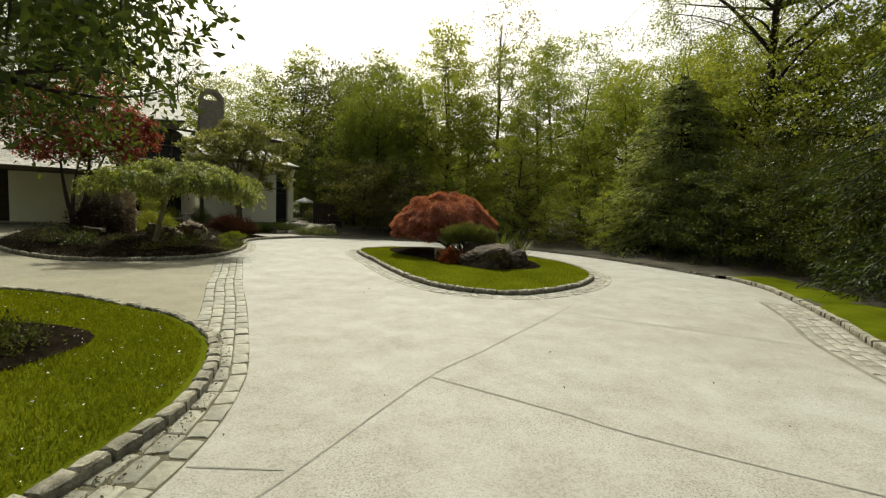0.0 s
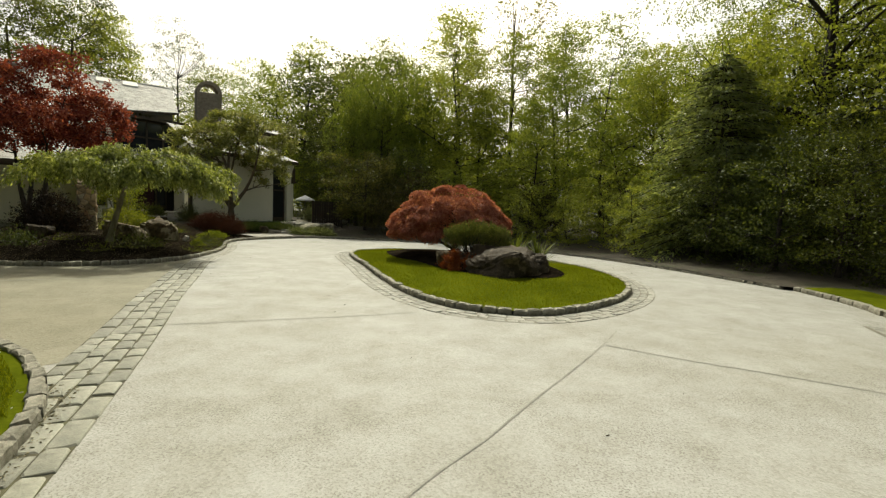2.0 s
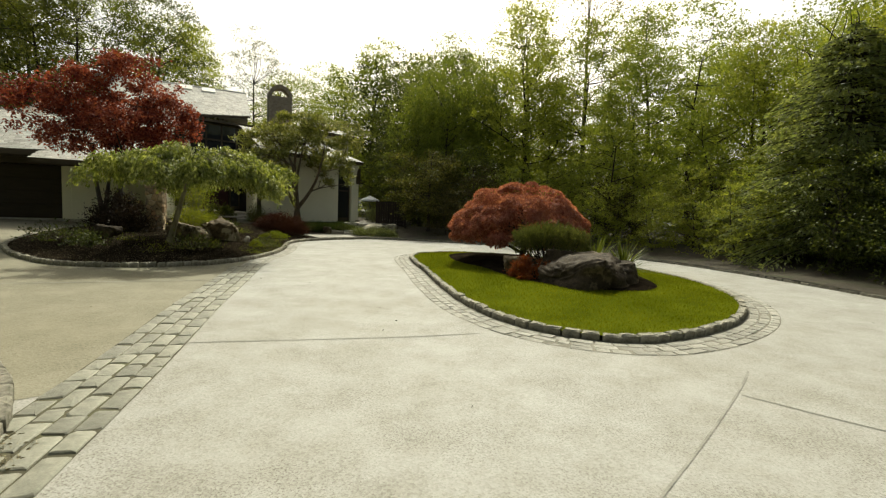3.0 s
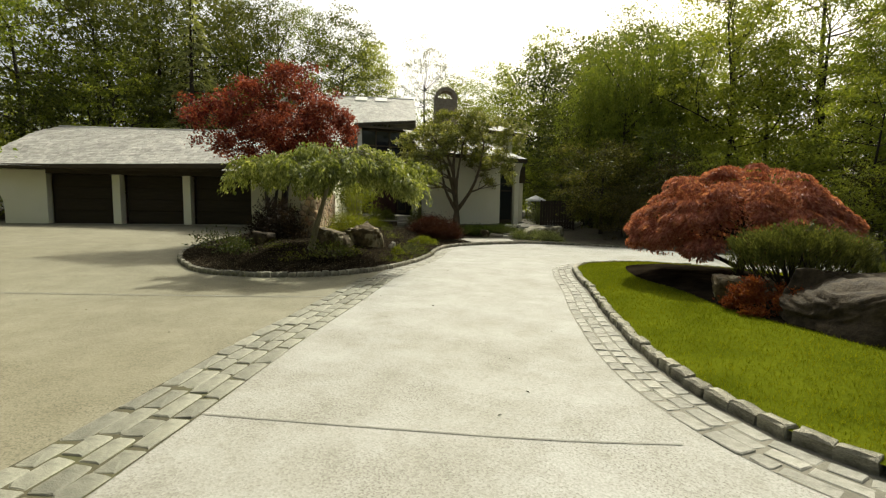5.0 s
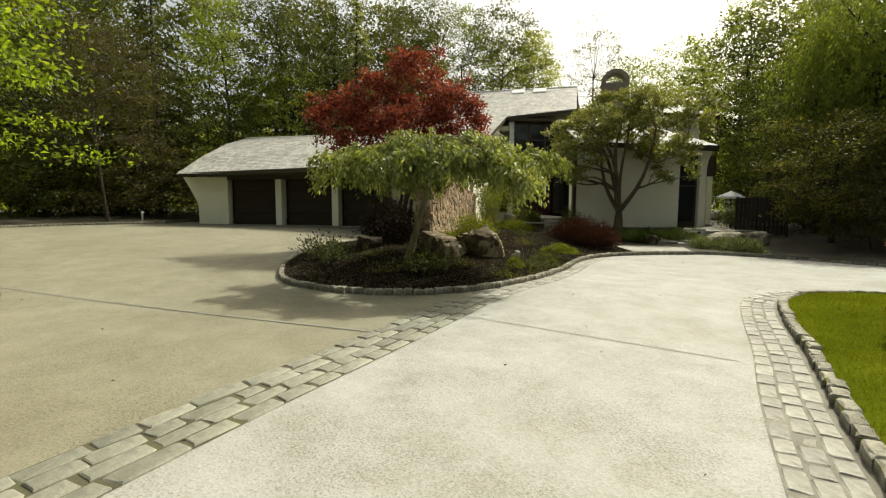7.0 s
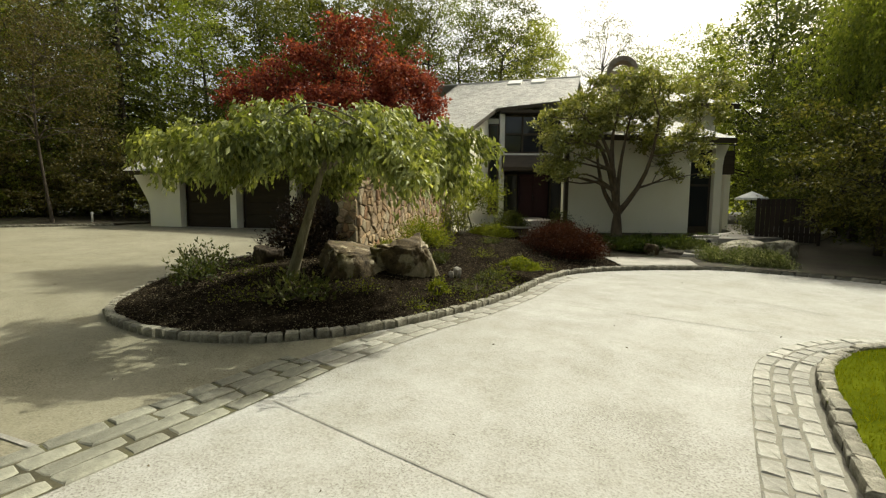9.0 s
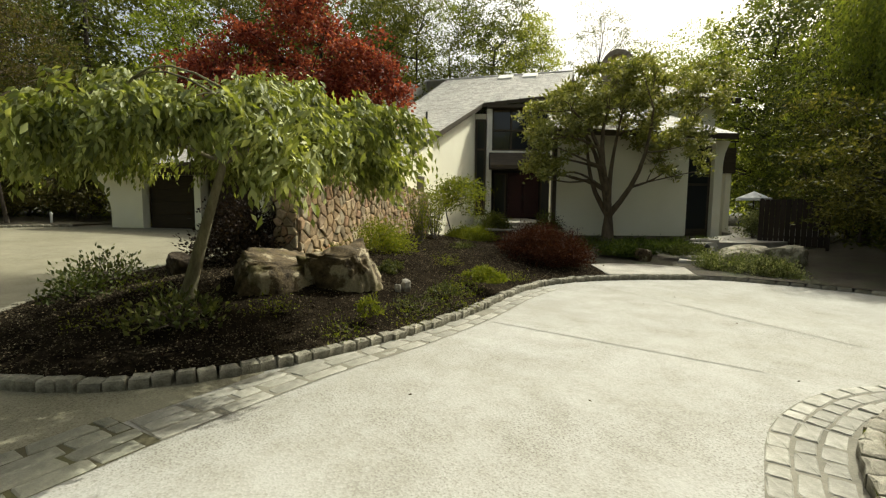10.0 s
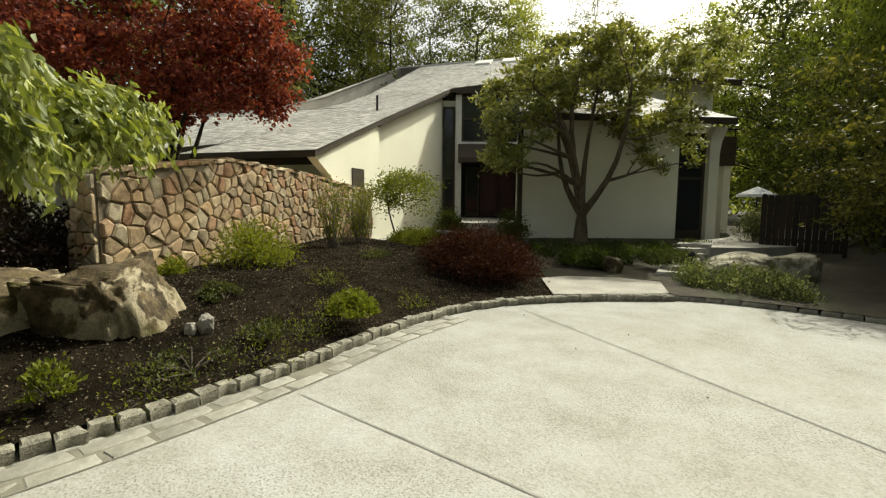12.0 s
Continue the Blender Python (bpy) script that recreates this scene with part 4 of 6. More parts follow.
hp("gable_wall", prism("gable_wall", [(0.36, 0.2), (9.4, 0.2), (9.4, 3.3), (4.6, 5.4), (2.8, 4.85), (1.0, 4.0), (0.0, 3.4), (0.0, 3.0), (0.36, 3.0)], 1.75, 1.95, M["stucco"]), pose(0, 0, 0, 0, 0, 90.0))
for a in (13.6, 15.15):
    light = hp("skylight", box_mesh("skylight", a - 0.45, a + 0.45, 14.35, 15.25, 0.0, 0.12, M["white"]), pose(0, 0, 0), "white-framed roof light")
    for v in light.data.vertices:
        v.co.z += 10.15 - 0.462 * (15.6 - v.co.y) + 0.02
hp("vent_pipe", tubes_mesh("vent_pipe", [([(12.0, 3.4, 4.9), (12.0, 3.4, 5.4), (12.0, 3.4, 5.6)], [0.045, 0.045, 0.045])], M["metal"], 8), None, "black vent pipe")

# entrance bay
hp("wall", box_mesh("wall", 0.02, 0.30, -0.02, 0.4, 0.3, 6.62, M["white"]), BAY, "white jamb beside the entrance")
hp("wall", box_mesh("wall", -0.75, 0.018, 0.25, 0.5, 0.3, 6.4, M["stucco"]), BAY)
slot = hp("window", box_mesh("window", -0.56, 0.0, 0.12, 0.245, 1.1, 6.1, M["trim"]), BAY, "tall narrow window in a dark frame")
for z0, z1 in ((1.2, 2.75), (2.85, 4.5), (4.6, 6.0)):
    part("pane", box_mesh("pane", -0.46, -0.1, 0.10, 0.118, z0, z1, M["glass"]), slot)
hp("roof_soffit", box_mesh("roof_soffit", 0.02, 4.7, -0.3, 0.6, 6.64, 6.8, M["trim"]), BAY, "dark timber soffit")
win = hp("window", box_mesh("window", 0.302, 4.3, 0.22, 0.30, 4.5, 6.62, M["trim"]), BAY, "upper window of eight panes in a dark frame")
for i in range(4):
    for j in range(2):
        x0, z0 = 0.40 + i * 0.97, 4.6 + j * 1.0
        part("pane", box_mesh("pane", x0, x0 + 0.86, 0.205, 0.217, z0, z0 + 0.9, M["glass"]), win)
    part("mullion", box_mesh("mullion", 0.31 + i * 0.97, 0.39 + i * 0.97, 0.13, 0.2, 4.52, 6.6, M["trim"]), win)
part("rail", box_mesh("rail", 0.32, 4.28, 0.128, 0.198, 5.5, 5.6, M["trim"]), win)
part("sill", box_mesh("sill", 0.25, 4.35, -0.1, 0.2, 4.38, 4.48, M["white"]), win, "white sill")
hp("canopy", prism("canopy", [(-0.75, 3.5), (0.5, 3.5), (0.5, 4.36), (-0.25, 4.36), (-0.75, 3.7)], -4.2, -0.15, M["trim"]), BAY @ pose(0, 0, 0, 0, 0, 90.0), "dark sloping timber canopy over the entrance")
# back wall of the entrance, its shade painted as a near-black colour
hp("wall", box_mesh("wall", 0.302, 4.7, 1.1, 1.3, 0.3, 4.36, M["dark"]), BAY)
hp("wall", box_mesh("wall", 4.302, 4.7, 0.0, 1.09, 0.3, 6.7, M["stucco"]), BAY)
front = hp("door", box_mesh("door", 1.3, 3.0, 0.98, 1.09, 0.99, 3.4, M["door"]), BAY, "dark maroon double front door")
for x in (1.38, 2.2):
    part("panel", box_mesh("panel", x, x + 0.7, 0.95, 0.977, 1.15, 3.25, M["door"], 0.02), front)
part("handle", box_mesh("handle", 2.12, 2.15, 0.9, 0.948, 1.9, 2.25, M["metal"]), front, "metal door handle")
for x in (0.55, 3.1):
    lite = hp("sidelight", box_mesh("sidelight", x, x + 0.68, 0.98, 1.09, 0.99, 3.4, M["trim"]), BAY, "dark-framed glass beside the door")
    part("pane", box_mesh("pane", x + 0.08, x + 0.6, 0.965, 0.977, 1.2, 3.3, M["glass"]), lite)
hp("porch_slab", box_mesh("porch_slab", -0.2, 2.4, -5.4, 1.09, 0.1, 0.93, M["flag"]), BAY, "stone porch slab")
for k in range(4):
    hp("step", box_mesh("step", 0.55, 2.38, -5.4 - 0.42 * (k + 1), -5.4 - 0.42 * k, 0.0, 0.93 - 0.17 * (k + 1), M["flag"], 0.015), BAY, "stone step")
link = math.degrees(math.atan2(6.1, 4.3 - 2.62))
hp("wall", box_mesh("wall", 0.0, 6.3, 0.0, 0.3, 0.0, 5.2, M["stucco"]), BAY @ pose(2.62, -6.08, 0, 0, 0, link) @ pose(0.2, -0.31, 0))

# right wing
hp("wall", box_mesh("wall", 0.0, 5.5, 0.0, 0.3, 0.0, 4.42, M["stucco"]), WING, "shaded cream stucco wall")
hp("wall", box_mesh("wall", 0.0, 0.3, 0.302, 0.8, 0.0, 4.5, M["stucco"]), WING)
hp("corner_post", box_mesh("corner_post", -0.16, -0.004, -0.03, 0.14, 0.1, 4.3, M["trim"]), WING, "dark timber corner post")
tall = hp("window", box_mesh("window", 5.502, 6.58, 0.14, 0.24, 0.35, 4.1, M["trim"]), WING, "tall dark window beside the column")
part("pane", box_mesh("pane", 5.62, 6.46, 0.12, 0.137, 0.75, 2.5, M["glass"]), tall)
part("pane", box_mesh("pane", 5.62, 6.46, 0.12, 0.137, 2.6, 4.0, M["glass"]), tall)
hp("column", prism("column", [(6.6, 0.0), (6.96, 0.0), (6.96, 3.4), (7.02, 3.8), (7.22, 4.3), (6.6, 4.3)], -0.05, 0.35, M["stucco"]), WING, "cream stucco column flaring at the top")
hp("wall", box_mesh("wall", 6.76, 6.94, 0.36, 4.0, 0.0, 4.3, M["stucco"]), WING)
shingled("roof", lambda a, b: 4.52 + 0.42 * (b + 0.55), lambda b: -0.2 + 0.2 * (b + 0.55), lambda b: 7.1 - 0.45 * (b + 0.55), -0.55, 3.6, WING, "grey cedar-shingle lean-to roof", seed=9)
hp("fascia", box_mesh("fascia", -0.2, 7.13, -0.60, -0.555, 4.3, 4.52, M["trim"]), WING, "dark fascia board")
hp("wall", box_mesh("wall", 6.0, 9.2, 3.602, 3.9, 0.2, 6.75, M["stucco"]), WING)
hp("wall", box_mesh("wall", 8.9, 9.198, 3.902, 10.0, 0.2, 6.75, M["stucco"]), WING)
shingled("roof", lambda a, b: 6.75 + 0.4 * (b - 3.0), lambda b: 5.6 + 0.5 * (b - 3.0), lambda b: 9.95 - 0.6 * (b - 3.0), 3.0, 6.6, WING, "grey cedar-shingle roof of the upper storey", seed=11)
hp("fascia", box_mesh("fascia", 5.6, 9.97, 2.93, 2.985, 6.5, 6.75, M["trim"]), WING, "dark fascia board")
balcony = hp("balcony", box_mesh("balcony", 7.5, 9.4, 2.3, 3.6, 3.2, 4.35, M["trim"]), WING, "dark timber balcony front")
part("rail", box_mesh("rail", 7.45, 9.45, 2.24, 2.36, 4.6, 4.66, M["metal"]), balcony, "thin dark handrail")
for k in range(4):
    part("baluster", box_mesh("baluster", 7.5 + 0.6 * k, 7.53 + 0.6 * k, 2.28, 2.31, 4.352, 4.598, M["metal"]), balcony)
hp("column", box_mesh("column", 9.0, 9.3, 2.4, 2.7, 0.2, 3.2, M["stucco"]), WING, "cream stucco column under the balcony")
hp("chimney", box_mesh("chimney", 19.5, 21.3, 14.9, 16.1, 5.5, 10.2, M["brick"]), None, "brown chimney stack")
arch = [(math.cos(t) * 0.95, math.sin(t) * 0.95) for t in np.linspace(0, math.pi, 16)] + [(math.cos(t) * 0.66, math.sin(t) * 0.66) for t in np.linspace(math.pi, 0, 16)]
hp("chimney_arch", prism("chimney_arch", arch, -0.5, 0.5, M["brick"]), pose(20.4, 15.5, 10.2), "brown arched chimney cap")

# ---- main plants ----


def strands(rng, starts, out, length, per, fall=1.0, width=0.05):
    """Leaves along hanging shoots: each starts at a place, runs outwards and bends down."""
    n = len(starts)
    t = rng.uniform(0, 1, (n, per))
    ln = length[:, None]
    p = starts[:, None, :] + out[:, None, :] * (ln * np.sqrt(t) * 0.55)[..., None]
    p[..., 2] -= ln * t * t * fall
    way = out[:, None, :] * (0.7 - 0.55 * t)[..., None] + np.array([0, 0, -1.0]) * (0.35 + 0.65 * t)[..., None]
    p = p + rng.normal(0, width, p.shape)
    return p.reshape(-1, 3), way.reshape(-1, 3)


def weeping_tree():
    """Low spreading crown of hanging leaves on one leaning trunk."""
    rng = np.random.default_rng(11)
    top = thing("weeping_tree", "low weeping tree with fresh green hanging leaves in the planting bed", "tree", (-9.72, 13.0, 0.42))
    n = 105
    a = rng.uniform(0, 2 * math.pi, n)
    r = np.sqrt(rng.uniform(0.02, 1, n))
    wob = 1 + 0.10 * np.sin(3 * a + 1) + 0.08 * np.sin(8 * a)
    x, y = np.cos(a) * r * 1.85 * wob, np.sin(a) * r * 2.15 * wob
    x, y = x + 0.25 * y + 0.6, y - 0.1 * x + 0.42
    z = 2.5 - 0.6 * r ** 2.0 + 0.16 * np.sin(5 * a + 4 * r) - rng.uniform(0, 0.22, n)
    cl = np.stack([x, y, z], 1)
    paths = grow(11, cl, 2.25, 0.098, 15, fork=0.72, lean=(0.28, 0.22), sag=0.15)
    part("trunk", tubes_mesh("trunk", paths, M["bark_pale"], 8), top)
    k = np.repeat(np.arange(n), 10)
    starts = cl[k] + rng.normal(0, 0.15, (len(k), 3)) * [1, 1, 0.4]
    b = rng.normal(np.arctan2(y - 0.42, x - 0.6)[k], 0.9)
    out = np.stack([np.cos(b), np.sin(b), 0 * b], 1)
    p, w = strands(rng, starts, out, rng.uniform(0.22, 0.5, len(k)) * (0.6 + 0.4 * r[k]), 42, 0.95, 0.05)
    part("crown", leaves_mesh("crown", p, w, 0.1, LEAF["weep"], rng, 0.42, 0.1, 0.3), top)


def red_tree():
    rng = np.random.default_rng(5)
    top = thing("purple_leaf_tree", "purple-red leaved tree with several dark stems behind the stone wall", "tree", (-14.5, 15.45, 0.4))
    lobes = [(0, 0.2, 5.0, 1.7, 1.1), (-0.8, -2.0, 4.6, 1.3, 0.6), (0.6, 1.7, 4.6, 1.3, 0.9), (0.2, 0.4, 6.05, 1.1, 0.65), (-0.9, 0.9, 4.5, 1.4, 0.9), (-0.6, -0.9, 5.2, 1.3, 0.8), (0.7, -0.9, 4.1, 1.1, 0.6), (0.3, 0.9, 3.7, 1.1, 0.45), (0.0, -1.7, 3.6, 1.2, 0.5), (-0.3, 2.1, 3.9, 1.0, 0.6), (-0.8, 0.0, 3.6, 1.2, 0.5), (0.6, 2.1, 4.6, 1.0, 0.6), (0.5, 1.5, 5.3, 1.1, 0.8)]
    cl = np.concatenate([clumps_in(rng, 29, (x * 0.9, y * 0.9, z - 0.5), (w * 0.9, w * 0.9, h), 0.3, 0.3) for x, y, z, w, h in lobes])
    part("trunk", tubes_mesh("trunk", grow(5, cl, 3.0, 0.10, 26, fork=0.3, stems=5, sag=-0.05), M["bark_dark"], 6), top)
    p, w = leaf_cloud(rng, cl, 74, 0.16)
    part("crown", leaves_mesh("crown", p, w, 0.1, LEAF["plum"], rng, 0.6), top)


def magnolia():
    rng = np.random.default_rng(8)
    top = thing("broad_tree", "broad open tree with glossy clumped leaves before the house wall", "tree", (-14.6, 26.9, 0.35))
    u = np.array([0.504, 0.864])
    cl = []
    while len(cl) < 290:
        s, t, k = rng.uniform(-1, 1), rng.uniform(-1, 1), rng.uniform(0, 1)
        zt = 6.4 + (0.4 * s - 1.5 * s * s if s < 0 else 1.0 * s - 1.1 * s * s) - 0.8 * t * t
        zb = 2.15 + 0.5 * (1 - abs(s))
        z = zt - (zt - zb) * k * min(1.0, 0.45 + 0.75 * abs(s))
        wide = 2.95 + 0.5 * (z > 4.5) + (0.2 if s > 0 else 0.0)
        if z < 4.3 and -0.62 < s < 0.25 and rng.uniform(0, 1) < 0.7:
            continue
        cl.append((s * wide * u[0] - t * 1.9 * u[1], s * wide * u[1] + t * 1.9 * u[0], z))
    cl = np.array(cl)
    part("trunk", tubes_mesh("trunk", grow(8, cl, 4.5, 0.17, 60, fork=0.34, stems=6, sag=0.04, split=0.95, fan=0.8), M["bark_warm"], 7), top)
    p, w = leaf_cloud(rng, cl, 76, 0.15)
    part("crown", leaves_mesh("crown", p, w + [0, 0, 0.25], 0.165, LEAF["magnolia"], rng, 0.42, 0.1), top)


def laceleaf():
    """Low dome of fine foliage in overlapping pillows, each hanging over the next."""
    rng = np.random.default_rng(21)
    top = thing("laceleaf_maple", "dome-shaped weeping Japanese maple with orange-red lacy leaves", "tree", (-0.6, 15.85, 0.2))
    half, mid = np.array([1.95, 1.5, 1.68]), np.array([0, 0, 0.66])
    n = 150
    d = unit(rng.normal(0, 1, (n, 3)))
    d[:, 2] = np.where(d[:, 2] < 0.0, -d[:, 2] * 0.8, d[:, 2])
    d = unit(d)
    pads = d * half * rng.uniform(0.78, 0.87, n)[:, None] + mid
    part("trunk", tubes_mesh("trunk", grow(21, pads * 0.84, 1.2, 0.12, 20, fork=0.2, sag=0.1), M["bark_dark"], 6), top)
    size = rng.uniform(0.22, 0.38, n)
    k = rng.integers(0, n, 52000)
    s = unit(rng.normal(0, 1, (len(k), 3)) + d[k] * 1.1 + [0, 0, 0.35])
    p = pads[k] + s * (size[k] * rng.uniform(0.85, 1.06, len(k)))[:, None] * [1.0, 1.0, 0.62]
    out = (p - mid) / half
    p[:, 2] -= 0.10 * np.clip(np.linalg.norm(out[:, :2], axis=1) - 0.6, 0, 1)
    way = np.stack([s[:, 0], s[:, 1], -0.55 - 0.4 * np.abs(s[:, 2])], 1)
    q = unit(rng.normal(0, 1, (14000, 3)))
    q[:, 2] = np.abs(q[:, 2])
    inner = q * half * rng.uniform(0.62, 0.78, len(q))[:, None] + mid
    p, way = np.concatenate([p, inner]), np.concatenate([way, q + [0, 0, -0.8]])
    part("crown", leaves_mesh("crown", p, way, 0.075, LEAF["laceleaf"], rng, 0.4, 0.05, 0.35), top)


weeping_tree()
red_tree()
magnolia()
laceleaf()

# ---- island planting ----
mulch_ring = curve([(-2.9, 17.2), (-2.2, 15.4), (-1.2, 14.2), (-0.4, 13.0), (0.4, 12.2), (1.4, 12.1), (2.3, 12.5), (2.6, 13.6), (2.3, 15.2), (1.2, 16.8), (-0.6, 17.8), (-2.2, 18.0)], 0.3, True)[:-1]
tagged(new("island_mulch", sheet("island_mulch", mulch_ring, lambda x, y, d: surface_height(ISLAND, ISLAND_Z, np.stack([x, y], 1)) + 0.012 + 0.10 * smoothstep(0, 0.8, d), M["mulch"], 0.3)), "dark mulch under the maple", "planting bed", kind="structure")
boulder("boulder", "large dark smooth boulder on the island lawn", (0.98, 12.6, 0.02), (1.8, 1.25, 0.66), 4, "rock_dark", 4, 0.24, 12, fine=0.06, soft=0.03, peak=0.74)
boulder("boulder", "dark boulder beside the larger one", (1.68, 13.15, 0.1), (0.9, 0.9, 0.54), 9, "rock_dark", 40, 0.2, 9, fine=0.05, soft=0.05)
boulder("boulder", "low rock under the shrubs", (-0.2, 13.7, 0.12), (0.9, 0.6, 0.45), 12, "rock", 20)
boulder("boulder", "low rock behind the large boulder", (0.55, 13.2, 0.2), (0.9, 0.6, 0.6), 15, "rock_dark", 70, fine=0.01, soft=0.16)


def juniper(at, seed):
    """Flat-topped spreading juniper: short upright sprays on a raised mat of stems."""
    rng = np.random.default_rng(seed)
    top = thing("juniper", "flat-topped spreading juniper with short upright sprays on the island", "shrub", at)
    n = 760
    a, r = rng.uniform(0, 2 * math.pi, n), np.sqrt(rng.uniform(0, 1, n))
    c = np.stack([np.cos(a) * r * 0.82, np.sin(a) * r * 0.6, 0.64 + 0.24 * (1 - r * r) + rng.normal(0, 0.05, n) - 0.22 * (rng.uniform(0, 1, n) < 0.35)], 1)
    paths = [(bend((rng.normal(0, 0.06), rng.normal(0, 0.06), -0.05), q, rng, -0.08, 0.06, 5), np.linspace(0.022, 0.005, 5)) for q in c[:90]]
    part("stem", tubes_mesh("stem", paths, M["bark_dark"], 4), top)
    k = np.repeat(np.arange(n), 26)
    t = rng.uniform(0, 1, len(k))[:, None]
    out = np.stack([np.cos(a[k]) * 0.5, np.sin(a[k]) * 0.5, 1.0 + 0 * a[k]], 1)
    p = c[k] + out * t * 0.17 + rng.normal(0, 0.022, (len(k), 3))
    part("foliage", leaves_mesh("foliage", p, out + rng.normal(0, 0.25, (len(k), 3)), 0.062, LEAF["juniper"], rng, 0.22, 0.05, 0.2), top)


juniper((0.35, 13.75, 0.3), 3)
mound("heath", "rust-red groundcover mound beside the boulder", (0.1, 12.98, 0.18), (1.25, 0.95, 0.46), "heath", 11000, 0.038, 4, up=0.7, loose=0.08)


def yucca(at, seed, n=70):
    rng = np.random.default_rng(seed)
    top = thing("yucca", "spiky green yucca behind the boulder", "plant", at)
    for k in range(n):
        a, e = rng.uniform(0, 2 * math.pi), rng.uniform(0.1, 1.35)
        ln = rng.uniform(0.7, 1.2)
        w = np.array([math.cos(a) * math.cos(e), math.sin(a) * math.cos(e), math.sin(e)])
        s = unit(np.cross(w, [0, 0, 1])) * 0.012
        tip = w * ln + np.array([0, 0, -0.12 * ln])
        m = w * ln * 0.55
        v = [-s, s, m + s * 1.4, m - s * 1.4, tip]
        part("blade", mesh_of("blade", v, [(0, 1, 2, 3), (3, 2, 4)], LEAF["dark"]), top)


yucca((1.35, 14.0, 0.38), 1, 130)
yucca((1.95, 13.95, 0.34), 2, 90)

# ---- the left bed: stone wall, boulders, shrubs ----


def clip(poly, p, n):
    out = []
    for a, b in zip(poly, poly[1:] + poly[:1]):
        da, db = (a - p) @ n, (b - p) @ n
        if da <= 0:
            out.append(a)
        if da * db < 0:
            out.append(a + (b - a) * da / (da - db))
    return out


def stone_face(parent, outline, cell, y, depth, seed, flip=1):
    """Fitted field stones over one face of a wall: cells round scattered points, each a bevelled block."""
    rng = np.random.default_rng(seed)
    out = np.array(outline)
    lo, hi = out.min(0), out.max(0)
    xs = np.arange(lo[0] - cell, hi[0] + cell, cell)
    zs = np.arange(lo[1] - cell, hi[1] + cell, cell * 0.85)
    pts = np.array([(x + (i % 2) * cell / 2, z) for i, z in enumerate(zs) for x in xs]) + rng.uniform(-0.47, 0.47, (len(xs) * len(zs), 2)) * cell
    for p in pts:
        if not inside(out, p[None])[0]:
            continue
        poly = [np.array(q) for q in ((p[0] - 1, p[1] - 1), (p[0] + 1, p[1] - 1), (p[0] + 1, p[1] + 1), (p[0] - 1, p[1] + 1))]
        for q in pts:
            d = q - p
            if 0 < d @ d < (cell * 2.6) ** 2:
                poly = clip(poly, (p + q) / 2 - unit(d) * 0.007, d)
        for a, b in zip(outline, outline[1:] + outline[:1]):
            e = np.array(b) - np.array(a)
            poly = clip(poly, np.array(a), np.array([e[1], -e[0]]))
            if len(poly) < 3:
                break
        if len(poly) < 3:
            continue
        c = np.mean(poly, axis=0)
        n = len(poly)
        h = depth * rng.uniform(0.6, 1.25)
        v = [(q[0], y, q[1]) for q in poly] + [(q[0] * 0.93 + c[0] * 0.07, y - flip * h * 0.75, q[1] * 0.93 + c[1] * 0.07) for q in poly]
        v += [(q[0] * 0.72 + c[0] * 0.28, y - flip * h * rng.uniform(0.9, 1.1), q[1] * 0.72 + c[1] * 0.28) for q in poly]
        f = [(i + r * n, (i + 1) % n + r * n, (i + 1) % n + (r + 1) * n, i + (r + 1) * n) for r in range(2) for i in range(n)]
        f.append(tuple(range(2 * n, 3 * n)))
        part("stone", mesh_of("stone", v, f, M["stone_tan"]), parent)


def stone_wall():
    top = thing("stone_wall", "free-standing wall of tan and rust field stones", "wall", (-11.98, 15.03, 0), 135.2)
    line = [(0.0, 0.1), (9.2, 0.1), (9.2, 1.95), (5.0, 2.3), (2.6, 2.38), (0.0, 2.0)]
    part("core", prism("core", line, 0.03, 0.47, M["mortar"]), top, "recessed tan mortar")
    stone_face(top, line, 0.235, 0.03, 0.055, 3)
    end = part("wall_end", prism("wall_end", [(0.05, 0.1), (0.45, 0.1), (0.45, 1.95), (0.05, 1.95)], -0.0, 0.06, M["mortar"]), top)
    end.matrix_basis = pose(0, 0, 0, 0, 0, 90.0)
    stone_face(end, [(0.0, 0.1), (0.5, 0.1), (0.5, 1.98), (0.0, 1.98)], 0.2, 0.06, 0.045, 4, -1)
    for k in range(30):
        x = 0.16 + k * 0.307
        z = float(np.interp(x, [0, 2.6, 5.0, 9.2], [2.0, 2.38, 2.3, 1.95]))
        ob = part("capstone", block("capstone", (0.3, 0.54, 0.07), M["stone_tan"], 0.014, 300 + k), top)
        ob.matrix_basis = pose(x, 0.25, z - 0.012, 0, -8 if x < 2.6 else 2 if x < 5 else 5, 0)


stone_wall()
boulder("boulder", "big lichen-spotted boulder in the mulch", (-10.0, 15.3, 0.2), (0.96, 0.9, 0.7), 31, "rock", 48, 0.26, 6, fine=0.10, block=0.36, peak=0.66)
boulder("boulder", "low mossy boulder beside the big one", (-10.2, 14.3, 0.22), (1.35, 0.95, 0.58), 33, "rock", 100, 0.22, 7, fine=0.08, block=0.45, peak=0.58)
boulder("boulder", "small pale stone in the mulch", (-9.66, 16.12, 0.3), (0.15, 0.12, 0.13), 35, "flag", 10)
boulder("boulder", "small white stone beside the boulder", (-9.62, 15.97, 0.29), (0.10, 0.09, 0.08), 36, "flag", 60)
boulder("boulder", "dark stone among the shrubs", (-11.9, 13.1, 0.45), (0.5, 0.42, 0.3), 37, "rock_dark", 10)
